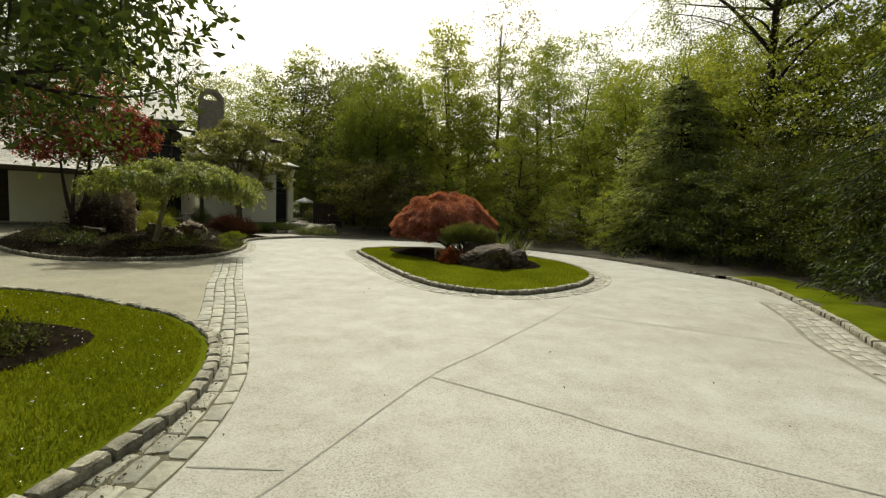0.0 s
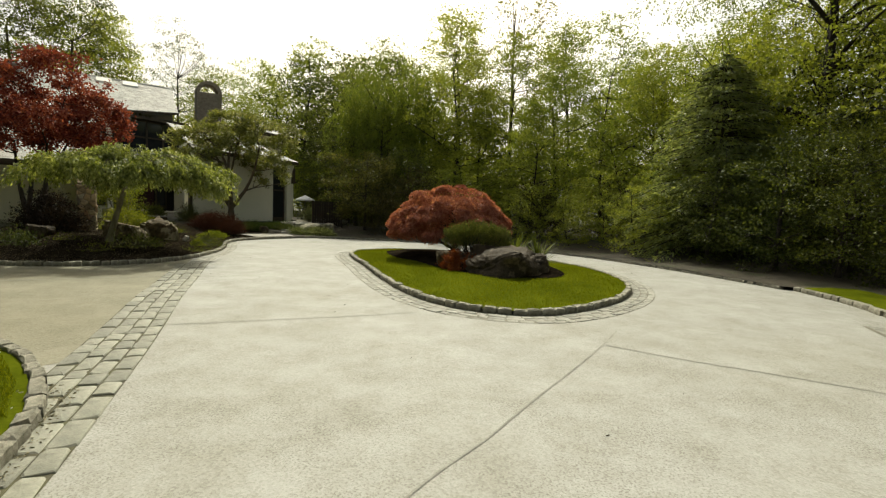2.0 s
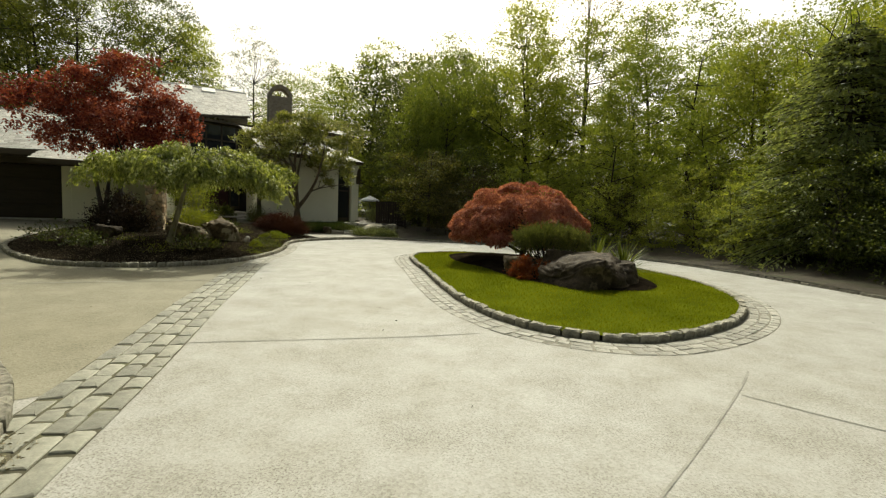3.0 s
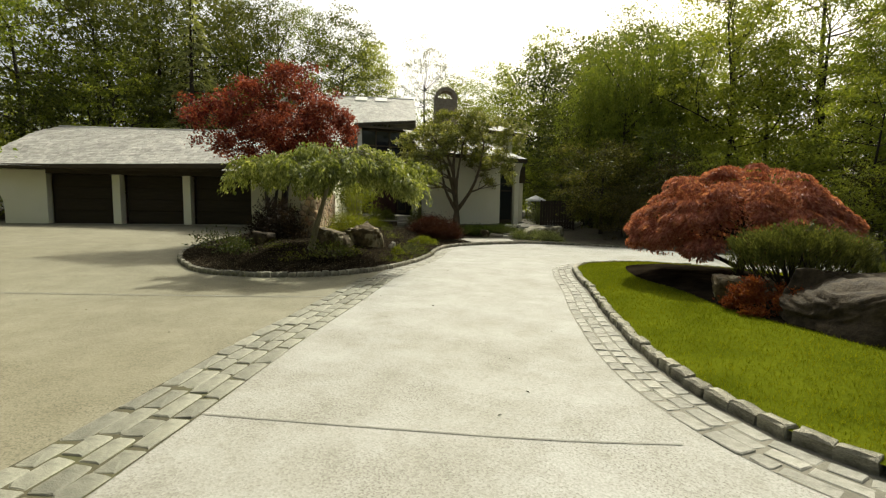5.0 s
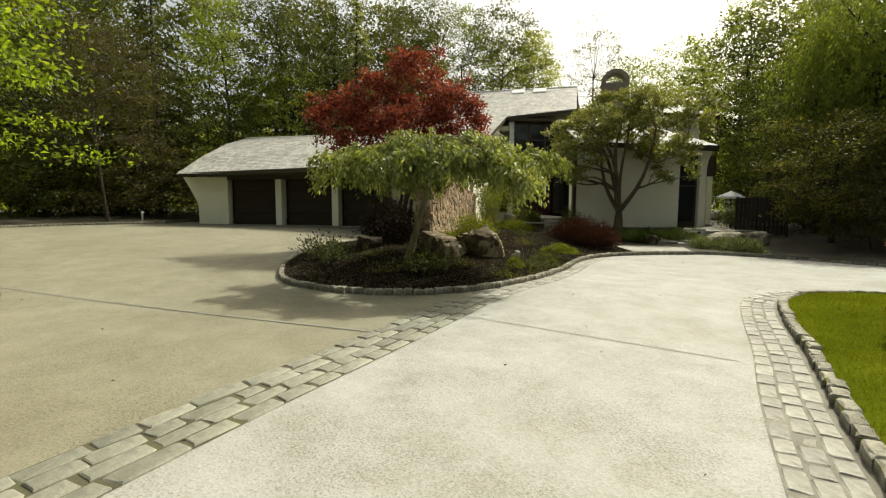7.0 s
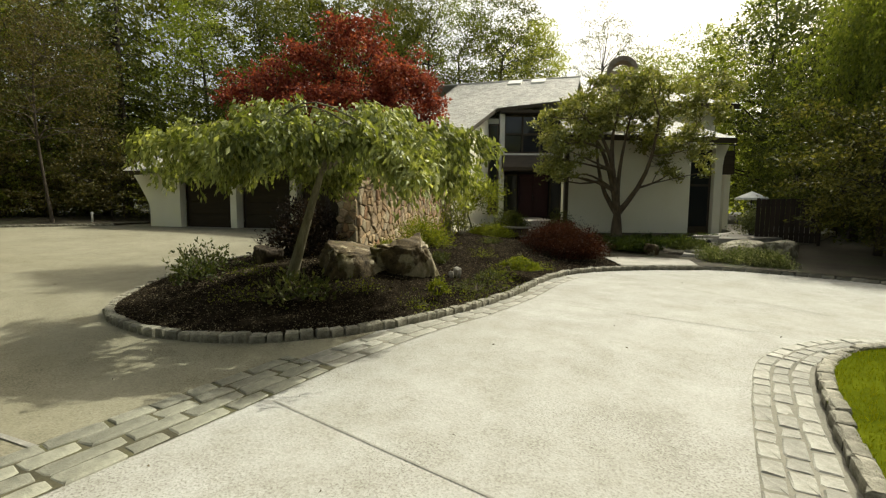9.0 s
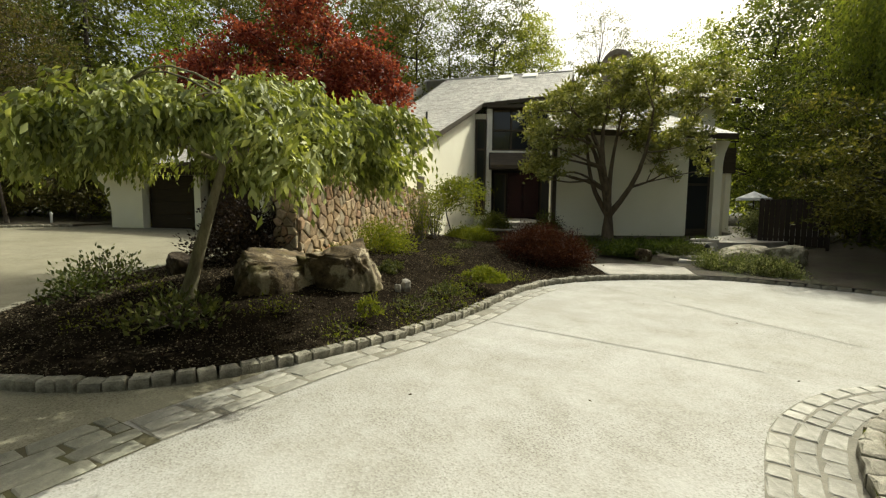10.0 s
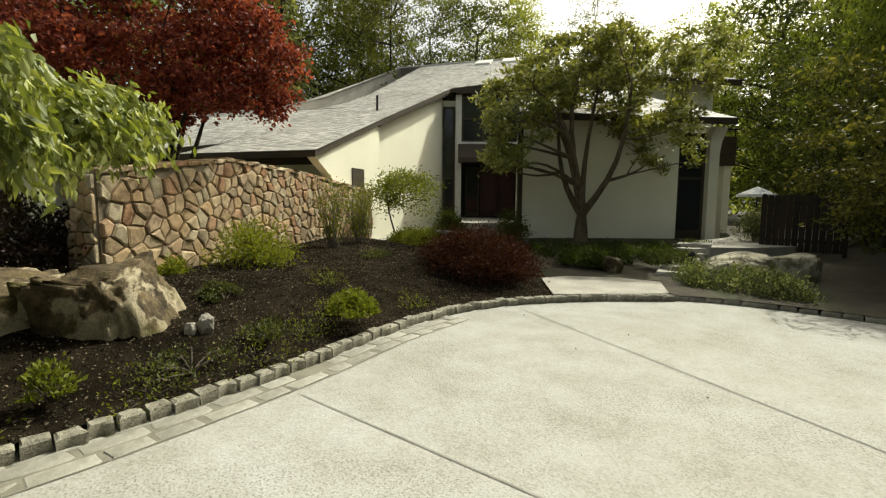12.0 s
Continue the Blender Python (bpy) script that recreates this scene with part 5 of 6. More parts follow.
boulder("boulder", "large pale boulder beside the garden steps", (-9.4, 25.7, -0.02), (1.9, 1.4, 0.62), 44, "rock_pale", 60, 0.18, 6, fine=0.015, soft=0.2)
boulder("boulder", "rounded boulder beside the pale one", (-8.8, 26.3, 0.03), (1.0, 0.9, 0.58), 43, "rock_pale", 15, fine=0.015, soft=0.2)
boulder("boulder", "small standing stone by the path", (-11.2, 24.3, 0.1), (0.34, 0.24, 0.34), 45, "rock", 15)
mound("barberry", "dark red barberry mound at the bed's end", (-11.7, 21.0, 0.22), (2.4, 2.3, 0.9), "barberry", 26000, 0.05, 7, up=0.5, stems=60, loose=0.17)
mound("spreading_shrub", "dark purple-black shrub beside the wall's end", (-12.55, 14.0, 0.42), (1.75, 1.5, 1.25), "inky", 9000, 0.07, 8, stems=40)
mound("spreading_shrub", "leafy shrub at the bed's edge", (-12.2, 12.0, 0.4), (2.3, 1.1, 0.40), "cover", 560, 0.075, 9, up=0.9, stems=52, loose=0.2)
mound("spreading_shrub", "low leafy shrub in the mulch", (-8.75, 12.9, 0.33), (1.5, 0.9, 0.34), "cover", 430, 0.08, 10, up=0.9, stems=40, loose=0.19)
mound("spreading_shrub", "low leafy shrub in the mulch", (-8.5, 15.05, 0.22), (0.36, 0.36, 0.24), "yellow", 350, 0.05, 16, up=0.8, loose=0.06)
mound("round_shrub", "rounded green shrub before the stone wall", (-12.7, 17.0, 0.5), (1.6, 1.3, 0.8), "yellow", 3600, 0.06, 11, stems=30)
mound("round_shrub", "bright green shrub at the foot of the stone wall", (-12.3, 15.75, 0.5), (0.6, 0.5, 0.35), "yellow", 1300, 0.05, 12, loose=0.1)
mound("cushion_shrub", "yellow-green cushion shrub in the mulch", (-9.75, 17.75, 0.3), (1.2, 0.65, 0.2), "yellow", 3000, 0.05, 13, loose=0.08)
mound("cushion_shrub", "small cushion shrub in the mulch", (-10.6, 16.4, 0.4), (0.8, 0.6, 0.2), "cover", 1300, 0.045, 14, loose=0.08)
mound("cushion_shrub", "small cushion shrub in the mulch", (-12.9, 19.4, 0.45), (0.6, 0.5, 0.25), "cover", 1000, 0.05, 15)
crown_tree("young_tree", "young yellow-green tree before the sunlit wall", (-17.4, 22.0, 0.4), 2.3, 1.9, "yellow", 60, 62, 0.09, 0.2, 61, 0.035, "bark_dark", 0.4, limbs=16)
mound("hedge", "clipped green groundcover at the wall's foot", (-16.6, 22.2, 0.42), (2.4, 1.6, 0.4), "yellow", 6000, 0.07, 17, up=0.8)


def bare_shrub(at, seed):
    rng = np.random.default_rng(seed)
    top = thing("twiggy_shrub", "tall twiggy shrub with few leaves before the stone wall", "shrub", at)
    paths, P = [], []
    for k in range(26):
        a, ln = rng.uniform(0, 2 * math.pi), rng.uniform(1.0, 1.7)
        tip = np.array([math.cos(a) * rng.uniform(0.1, 0.5), math.sin(a) * rng.uniform(0.1, 0.5), ln])
        p = bend((0, 0, 0), tip, rng, 0, 0.05, 6)
        paths.append((p, np.linspace(0.012, 0.004, 6)))
        P += list(p[2:] + rng.normal(0, 0.03, (4, 3)))
    part("stem", tubes_mesh("stem", paths, M["bark_grey"], 5), top)
    P = np.repeat(np.array(P), 13, axis=0) + rng.normal(0, 0.07, (len(P) * 13, 3))
    part("foliage", leaves_mesh("foliage", P, np.tile([0, 0, 1.0], (len(P), 1)), 0.055, LEAF["yellow"], rng), top)


bare_shrub((-14.5, 19.0, 0.45), 1)
bare_shrub((-15.3, 19.9, 0.45), 2)

# ---- path, garden steps, patio ----
apron = [(-9.95, 21.35), (-9.05, 23.15), (-9.87, 24.1), (-10.6, 23.8), (-11.25, 22.95), (-11.3, 22.3)]
tagged(new("path", sheet("path", apron, lambda x, y, d: gz(x, y) + 0.12 + 0 * x, M["flag"], 0.5)), "pale stone apron between the kerb and the garden steps", "path", kind="structure")
house_bed = [(-9.9, 24.15), (-10.65, 23.85), (-11.3, 22.98), (-11.4, 22.4), (-13.4, 22.8), (-15.4, 22.7), (-17.4, 23.5), (-19.3, 24.9), (-16.6, 26.1), (-13.6, 31.6), (-11.9, 29.4), (-10.8, 25.9)]
tagged(new("house_bed", sheet("house_bed", house_bed, lambda x, y, d: 0.11 + 0.36 * smoothstep(0.0, 3.6, (x + 11.6) * -0.914 + (y - 23.3) * 0.407) + 0.02 * np.sin(3 * x + 2 * y), M["soil"], 0.4)), "shaded brown bed before the house wall", "planting bed", kind="structure")
garden_steps = thing("garden_steps", "rough flagstone steps up to the patio", "steps")
for k in range(6):
    ob = part("step", block("step", (0.72, 0.48, 0.16), M["flag"], 0.025, 80 + k), garden_steps)
    ob.matrix_basis = pose(-10.3 - 0.30 * k, 25.2 + 0.62 * k, 0.02 + 0.08 * k, 0, 0, 28 + 3 * k)
patio = curve([(-12.6, 28.8), (-11.2, 28.4), (-10.4, 31), (-11.0, 36), (-13, 42), (-19, 42), (-17, 37.5), (-13.6, 33.5)], 0.8, True)[:-1]
n_edge = len(patio)
slab = mesh_of("patio", [(x, y, z) for z in (0.5, 0.1) for x, y in patio], [tuple(range(n_edge))] + [(k, k + n_edge, (k + 1) % n_edge + n_edge, (k + 1) % n_edge) for k in range(n_edge)], M["flag"])
tagged(new("patio", slab), "stone patio beside the house", "patio", kind="structure")


def parasol(at):
    top = thing("parasol", "white canvas parasol open over the patio table", "parasol", at)
    part("pole", tubes_mesh("pole", [([(0, 0, 0), (0, 0, 1.0), (0, 0, 1.85)], [0.025] * 3)], M["metal"], 8), top)
    v, f = [(0, 0, 1.92)], []
    for k in range(8):
        a = 2 * math.pi * k / 8
        v += [(0.78 * math.cos(a), 0.78 * math.sin(a), 1.58), (0.78 * math.cos(a), 0.78 * math.sin(a), 1.48)]
    for k in range(8):
        p, q = 1 + 2 * k, 1 + 2 * ((k + 1) % 8)
        f += [(0, p, q), (p, p + 1, q + 1, q)]
    part("canopy", mesh_of("canopy", v, f, M["canvas"]), top)
    part("base", box_mesh("base", -0.25, 0.25, -0.25, 0.25, 0.0, 0.08, M["metal"], 0.02), top)


parasol((-14.6, 37.2, 0.5))


def garden_chair(at, rz):
    top = thing("garden_chair", "dark metal garden chair on the patio", "chair", at, rz, "patio chairs")
    part("seat", box_mesh("seat", -0.22, 0.22, -0.22, 0.22, 0.42, 0.45, M["metal"], 0.008), top)
    part("backrest", box_mesh("backrest", -0.22, 0.22, 0.2, 0.23, 0.47, 0.9, M["metal"], 0.008), top)
    for x in (-0.2, 0.2):
        for y in (-0.2, 0.2):
            part("leg", box_mesh("leg", x - 0.012, x + 0.012, y - 0.012, y + 0.012, 0.0, 0.42, M["metal"]), top)


garden_chair((-13.4, 36.8, 0.5), 20)
garden_chair((-14.6, 36.6, 0.5), -30)
table = thing("patio_table", "round dark metal patio table under the parasol", "table", (-13.9, 37.0, 0.5))
part("tabletop", tubes_mesh("tabletop", [([(0, 0, 0.68), (0, 0, 0.7), (0, 0, 0.72)], [0.5, 0.5, 0.48])], M["metal"], 20), table)
part("leg", tubes_mesh("leg", [([(0, 0, 0), (0, 0, 0.3), (0, 0, 0.68)], [0.2, 0.05, 0.05])], M["metal"], 8), table)

for k, (x, y, w, d) in enumerate([(-14.0, 25.3, 2.2, 1.6), (-13.1, 26.6, 2.2, 1.8), (-12.6, 28.0, 2.0, 1.8), (-12.6, 29.6, 1.6, 1.4), (-12.2, 25.0, 1.8, 1.6), (-11.8, 26.8, 1.6, 1.3), (-13.9, 24.2, 1.8, 0.9), (-12.1, 24.3, 1.5, 0.8)]):
    mound("groundcover", "dark green evergreen groundcover before the house", (x, y, 0.2), (w, d, 0.3), "shade", 4200, 0.07, 90 + k, up=0.9, group="groundcover before the house")
mound("groundcover", "variegated groundcover at the boulder's foot", (-8.75, 24.75, 0.08), (2.6, 1.0, 0.4), "fleck", 8500, 0.055, 97, up=0.9)
mound("groundcover", "variegated groundcover creeping over the pale boulder", (-9.6, 25.05, 0.1), (1.3, 0.8, 0.4), "fleck", 3200, 0.05, 197, up=0.9)
mound("groundcover", "dark groundcover beside the garden steps", (-10.9, 26.0, 0.25), (0.9, 1.6, 0.3), "cover", 2200, 0.06, 198, up=0.9)
mound("round_shrub", "light green shrub beside the column", (-11.9, 31.6, 0.5), (0.9, 0.9, 1.1), "fleck", 3000, 0.07, 98)
mound("round_shrub", "dark shrub beside the entrance steps", (-16.0, 25.3, 0.35), (1.0, 1.0, 1.1), "dark", 2500, 0.07, 99)
mound("round_shrub", "dark shrub beside the entrance steps", (-18.0, 24.0, 0.4), (1.0, 0.9, 1.0), "dark", 2500, 0.07, 101)


planter = thing("planter", "low dark stone planter beside the entrance steps", "planter", (-16.5, 23.3, 0.3), 60)
part("pot", box_mesh("pot", -0.45, 0.45, -0.3, 0.3, 0.0, 0.42, M["rock_dark"], 0.03), planter)
part("rim", box_mesh("rim", -0.5, 0.5, -0.35, 0.35, 0.421, 0.49, M["flag"], 0.02), planter, "pale stone rim")
mound("potted_plant", "leafy green plant in the stone planter", (-16.5, 23.3, 0.78), (0.8, 0.6, 0.45), "dark", 1800, 0.07, 140)


def path_light(at, h=0.5, mat="metal"):
    top = thing("path_light", "small dark stake light beside the path" if mat == "metal" else "short white bollard light by the parking court", "garden light", at)
    part("post", tubes_mesh("post", [([(0, 0, -0.05), (0, 0, h * 0.6), (0, 0, h * 0.85)], [0.02 if mat == "metal" else 0.05] * 3)], M[mat], 8), top)
    part("cap", tubes_mesh("cap", [([(0, 0, h * 0.82), (0, 0, h * 0.86), (0, 0, h)], [0.075, 0.08, 0.02])], M[mat], 10), top)


path_light((-12.6, 23.0, 0.3))
path_light((-10.0, 25.3, 0.15))
path_light((-31.2, 8.3, 0.65), 0.5, "white")



def timber_screen(at, rz, boards=13):
    top = thing("fence", "dark brown timber fence panel beside the patio", "fence", at, rz)
    for k in range(boards):
        part("board", box_mesh("board", k * 0.15, k * 0.15 + 0.14, -0.012 + 0.004 * (k % 2), 0.012 + 0.004 * (k % 2), 0.05, 1.62, M["screen"], 0.004), top)
    for z in (0.3, 1.35):
        part("rail", box_mesh("rail", 0.0, boards * 0.15, 0.018, 0.06, z, z + 0.09, M["screen"]), top)
    for x in (0.0, boards * 0.15 - 0.09):
        part("post", box_mesh("post", x, x + 0.09, 0.062, 0.15, -0.1, 1.66, M["screen"], 0.006), top)


timber_screen((-11.25, 30.6, 0.3), 17)

# ---- trees round the drive ----
def lobed_crown(rng, height, width, bare, lobes, tufts, thin):
    """Tufts of leaves in rounded lobes about a trunk: returns the tufts and the middle of each one's lobe."""
    z0, half = height * bare, (height - height * bare) / 2
    spots, mids = [], []
    for i in range(lobes):
        k = (i + 0.5) / lobes
        z = z0 + 2 * half * k
        reach = width / 2 * math.sqrt(max(0.08, 1 - (2 * k - 0.85) ** 2)) * rng.uniform(0.45, 0.8)
        a = i * 2.4 + rng.normal(0, 0.5)
        mid = np.array([math.cos(a) * reach, math.sin(a) * reach, z])
        r = width * rng.uniform(0.13, 0.21) * (0.95 if thin else 1.1)
        d = unit(rng.normal(0, 1, (tufts, 3)) + [0, 0, 0.35])
        spots.append(mid + d * r * rng.uniform(0.6, 1.05, tufts)[:, None] * [1.15, 1.15, 0.8])
        mids.append(np.tile(mid, (tufts, 1)))
    return np.concatenate(spots), np.concatenate(mids)


def wood(at, h, w, seed, leaf="spring", bare=0.2, trunk=0.2, lobes=16, tufts=16, per=70, size=0.15, spread=0.32, thin=False, bushy=False):
    z = float(FOREST_Z(np.array([at[0]]), np.array([at[1]]), np.array([5.0]))[0]) - 0.05
    words = {"deep": "tall dense woodland tree with dark olive leaves", "spring": "tall woodland tree in fresh spring leaf", "green": "woodland tree with mid-green leaves", "dark": "dark shaded woodland tree", "olive": "woodland tree with olive-brown young leaves", "brown": "low brownish undergrowth at the wood's edge"}
    rng = np.random.default_rng(seed)
    top = thing("woodland_tree", words[leaf], "tree", (at[0], at[1], z), 0, "woodland trees")
    cl, mids = lobed_crown(rng, h, w, bare, lobes, tufts, thin)
    step = max(1, tufts // (6 if thin else 3))
    part("trunk", tubes_mesh("trunk", grow(seed, cl[::step], h * 0.74, trunk, 24 if thin else 16, fork=0.2, sag=-0.06 if thin else 0.03, twigs=not bushy), M["bark_dark"], 4), top)
    p, way = leaf_cloud(rng, cl, per, spread, 0.0, 0.45)
    way = way + unit(cl - mids)[np.repeat(np.arange(len(cl)), per)] * 0.5
    part("crown", leaves_mesh("crown", p, way, size, LEAF[leaf], rng, 0.62, single=True), top)
    return top


PROTO = {
    "a": dict(h=14, w=9.0, leaf="spring", seed=101, bare=0.12, lobes=26, tufts=20, per=28, size=0.20, spread=0.27),
    "b": dict(h=16, w=8.5, leaf="spring", seed=102, bare=0.2, lobes=24, tufts=20, per=28, thin=True, size=0.19, spread=0.27),
    "c": dict(h=11, w=8.8, leaf="green", seed=103, bare=0.06, lobes=24, tufts=20, per=28, size=0.19, spread=0.26),
    "d": dict(h=17, w=9.0, leaf="olive", seed=104, bare=0.28, lobes=22, tufts=18, per=19, thin=True, size=0.16, spread=0.26),
    "e": dict(h=9, w=8.0, leaf="dark", seed=105, bare=0.02, lobes=18, tufts=13, per=30, size=0.22, spread=0.4, bushy=True),
    "f": dict(h=19, w=9.0, leaf="green", seed=106, bare=0.3, trunk=0.24, lobes=26, tufts=18, per=19, thin=True, size=0.21, spread=0.30),
    "u": dict(h=4.2, w=6.0, leaf="green", seed=107, bare=0.03, trunk=0.06, lobes=15, tufts=16, per=28, size=0.13, spread=0.17, bushy=True),
    "v": dict(h=6.5, w=6.0, leaf="spring", seed=108, bare=0.03, trunk=0.08, lobes=18, tufts=17, per=30, size=0.13, spread=0.19, bushy=True),
    "p": dict(h=15, w=6.8, leaf="spring", seed=110, bare=0.26, trunk=0.16, lobes=20, tufts=17, per=20, thin=True, size=0.18, spread=0.26),
    "g": dict(h=17, w=9.5, leaf="deep", seed=111, bare=0.16, trunk=0.26, lobes=28, tufts=20, per=28, size=0.22, spread=0.30),
    "h": dict(h=19, w=11.0, leaf="deep", seed=112, bare=0.04, trunk=0.2, lobes=34, tufts=12, per=22, size=0.42, spread=0.55, bushy=True),
    "k": dict(h=15, w=9.0, leaf="dark", seed=113, bare=0.04, trunk=0.18, lobes=28, tufts=13, per=30, size=0.24, spread=0.42, bushy=True),
    "w": dict(h=3.0, w=4.6, leaf="brown", seed=109, bare=0.02, trunk=0.05, lobes=12, tufts=11, per=40, size=0.12, spread=0.24, bushy=True),
}
first = {}


def plant(key, x, y, s=1.0, rz=0.0):
    z = float(FOREST_Z(np.array([x]), np.array([y]), np.array([5.0]))[0]) - 0.05
    if key not in first:
        first[key] = wood((x, y), **PROTO[key])
        ob = first[key]
    else:
        ob = copy_thing(first[key], pose(x, y, z, 0, 0, rz))
    ob.matrix_basis = pose(x, y, z, 0, 0, rz) @ Matrix.Diagonal((s, s, s, 1))
    return ob


rng = np.random.default_rng(77)
for key, x, y, s in [
    # a and c trees below y -5: unseen, added to dim the garage front
    ("a", -5.2, 36.5, 0.78), ("p", -2.6, 33.5, 0.95), ("c", -0.8, 34.2, 0.86), ("b", 1.6, 34.0, 0.8), ("a", 4.6, 33.0, 0.74), ("p", 7.2, 31.5, 0.85), ("c", 9.4, 29.8, 0.88), ("a", 12.6, 26.2, 0.74), ("c", 14.6, 23.2, 0.92), ("k", -11.6, 39.0, 0.7), ("a", -38, 42, 1.25), ("c", -31, 50, 1.3), ("a", -25, 54, 1.1), ("f", -10.8, 38, 0.7), ("p", 12.6, 20.5, 0.9), ("a", -28, -9, 1.2), ("a", -20, -11, 1.1), ("c", -24, -6, 1.0), ("a", -12, -9, 1.1), ("c", -15, -6, 0.9), ("a", -35, -9, 1.1), ("h", -45, 30, 1.05), ("h", -47, 21.5, 1.05), ("h", -48, 6, 1.1), ("h", -45, -2.5, 1.0), ("h", -40, -9, 1.0), ("h", -49, 14, 1.0), ("a", -42.5, 14.5, 1.15), ("g", -35.5, 27.5, 1.0), ("g", -38, 17.5, 1.0), ("g", -34, 36, 1.0), ("g", -40, 23, 1.1), ("g", -42, 31, 1.1), ("g", -41, 5, 1.0), ("f", -9, 40, 0.75), ("e", -15, 50, 1.7), ("e", -20.5, 53, 1.7), ("e", -9.6, 34.6, 0.75), ("k", -8.0, 41.5, 0.85), ("k", -13.5, 43.5, 0.95), ("b", -3, 39, 1.0), ("d", 1.5, 40, 1.15), ("b", 5.5, 38, 0.95), ("a", 10, 40, 0.9),  ("c", 3, 33.5, 0.7), ("a", 10, 31, 0.75),
    ("c", 13.5, 28, 0.95), ("f", 17, 33, 0.8), ("b", 15, 39, 0.85), ("a", 19, 27, 0.85), ("c", 12.5, 23, 0.8), ("c", 15, 14, 1.0), ("f", 17, 8, 0.9), ("e", 14.5, 4, 1.2),
    ("a", -14, 47, 1.0), ("b", -20, 50, 1.05), ("a", -27, 50, 0.8), ("d", -32, 46, 1.0), ("b", -36, 42, 1.1),
    ("f", -37, 34, 1.0), ("e", -39, 23, 1.7), ("e", -42, 7, 1.5), ("c", -41, 3, 1.2), ("e", -36, 0, 1.3), ("f", -35, -4, 1.0), ("d", -34, 29, 1.0), ("c", -36, 17.5, 0.9),
    ("e", -4.6, 29.6, 0.5), ("w", -5.6, 27.0, 0.6), ("w", -4.2, 27.6, 0.8), ("k", -14.5, 41, 0.5), ("e", -15.5, 44, 0.8), ("c", -17.5, 46.5, 0.9), ("u", -2, 28.3, 0.8), ("v", 2.5, 28.5, 0.9), ("u", 6, 25.0, 0.8), ("u", 9.2, 22.5, 0.8), ("v", -1.5, 33, 1.1), ("e", -8.5, 35, 0.6), ("v", 7.5, 28.0, 1.0), ("e", 11.5, 16.8, 0.5), ("e", 12.5, 7.5, 0.5), ("c", -5.6, 37.5, 0.75), ("u", 0.2, 29.8, 0.9), ("u", 4.4, 27.3, 0.7), ("e", -11, 43, 0.9), ("e", 15, 22, 1.0), ("u", -10, 38, 1.3),
    ("b", -12, 56, 1.2), ("b", 6, 52, 1.15), ("a", 20, 44, 1.1), ("f", 24, 4, 1.1), ("a", -30, 58, 1.2), ("a", -4, 50, 1.1), ("a", 13, 48, 1.1),
    ("u", 6.6, 21.6, 0.55), ("e", 8.4, 19.3, 0.36), ("e", 9.6, 17.3, 0.42), ("e", 10.2, 15.4, 0.4), ("e", 10.9, 13.6, 0.42), ("e", 10.6, 11.9, 0.38), ("e", 10.4, 9.6, 0.34), ("e", 11.4, 7.6, 0.5), ("u", 4.2, 24.0, 0.5), ("u", 1.6, 25.6, 0.5), ("w", -1.2, 26.6, 0.7), ("w", -4.0, 26.6, 0.6),
    ("e", -36, 8.5, 1.0), ("e", -34.5, 3, 0.9), ("e", -39, 5, 1.2), ("e", -35.5, 13.5, 0.8), ("e", -32.5, -2.5, 0.9), ("e", -42, 23, 1.3), ("e", -36.5, 20.5, 0.9), ("e", -31.5, 26, 0.8), ("e", -29, 33, 0.9), ("u", 8.2, 24.5, 0.8), ("e", 13, 30.5, 0.9), ("c", 13.5, 11, 0.75), ("c", 16.5, 18.5, 0.95), ("e", -38, 26, 0.8), ("u", -34, 12, 0.9), ("u", -35, 5, 0.8), ("u", -33.5, 1.5, 0.9), ("e", -24, 42, 0.8),
]:
    plant(key, x, y, s * rng.uniform(0.95, 1.05), rng.uniform(0, 360))
# low undergrowth along the wood's edge
for x, y, d in [(13.8, 13, 2.5), (13.6, 16.5, 2.5), (13, 19.5, 3), (10.5, 23.5, 4), (8, 26.5, 4), (4.5, 29.5, 4), (1, 31.5, 4), (-3, 31, 4), (-7.0, 36.5, 2), (-4.5, 33.5, 5), (2, 35, 5), (9, 32, 5), (14, 26, 5), (15.5, 20, 5), (14, 8, 4), (-33.5, 8.5, 2), (-34.5, 5.5, 2), (-33.5, 3, 3), (-31.5, 0.5, 3), (-35, 10, 3), (-38, 8, 4), (-38, 2, 4), (-30, -2, 3), (-12.5, 45, 4), (-16, 48, 4), (18, 12, 4), (12, 35, 5), (-1, 38, 5)]:
    plant("w", x + rng.uniform(-0.5, 0.5) * d, y + rng.uniform(-0.5, 0.5) * d, rng.uniform(0.7, 1.2), rng.uniform(0, 360))


def far_woods():
    """Distant wood edge all round, beyond the single trees."""
    rng = np.random.default_rng(5)
    n = 300
    a = rng.uniform(0, 2 * math.pi, n)
    r = rng.uniform(62, 100, n)
    h = rng.uniform(9, 19, n)
    cl = []
    for k in range(n):
        m = 9
        c = np.array([r[k] * math.cos(a[k]) - 8, r[k] * math.sin(a[k]) + 18, 0])
        cl.append(c + np.stack([rng.normal(0, 2.4, m), rng.normal(0, 2.4, m), h[k] * rng.uniform(0.08, 1.0, m)], 1))
    p, w = leaf_cloud(rng, np.concatenate(cl), 18, 1.5)
    tagged(new("far_woods", leaves_mesh("far_woods", p, w, 0.9, LEAF["spring"], rng, 0.7)), "distant spring-green woodland closing the view", "woods", kind="stuff")



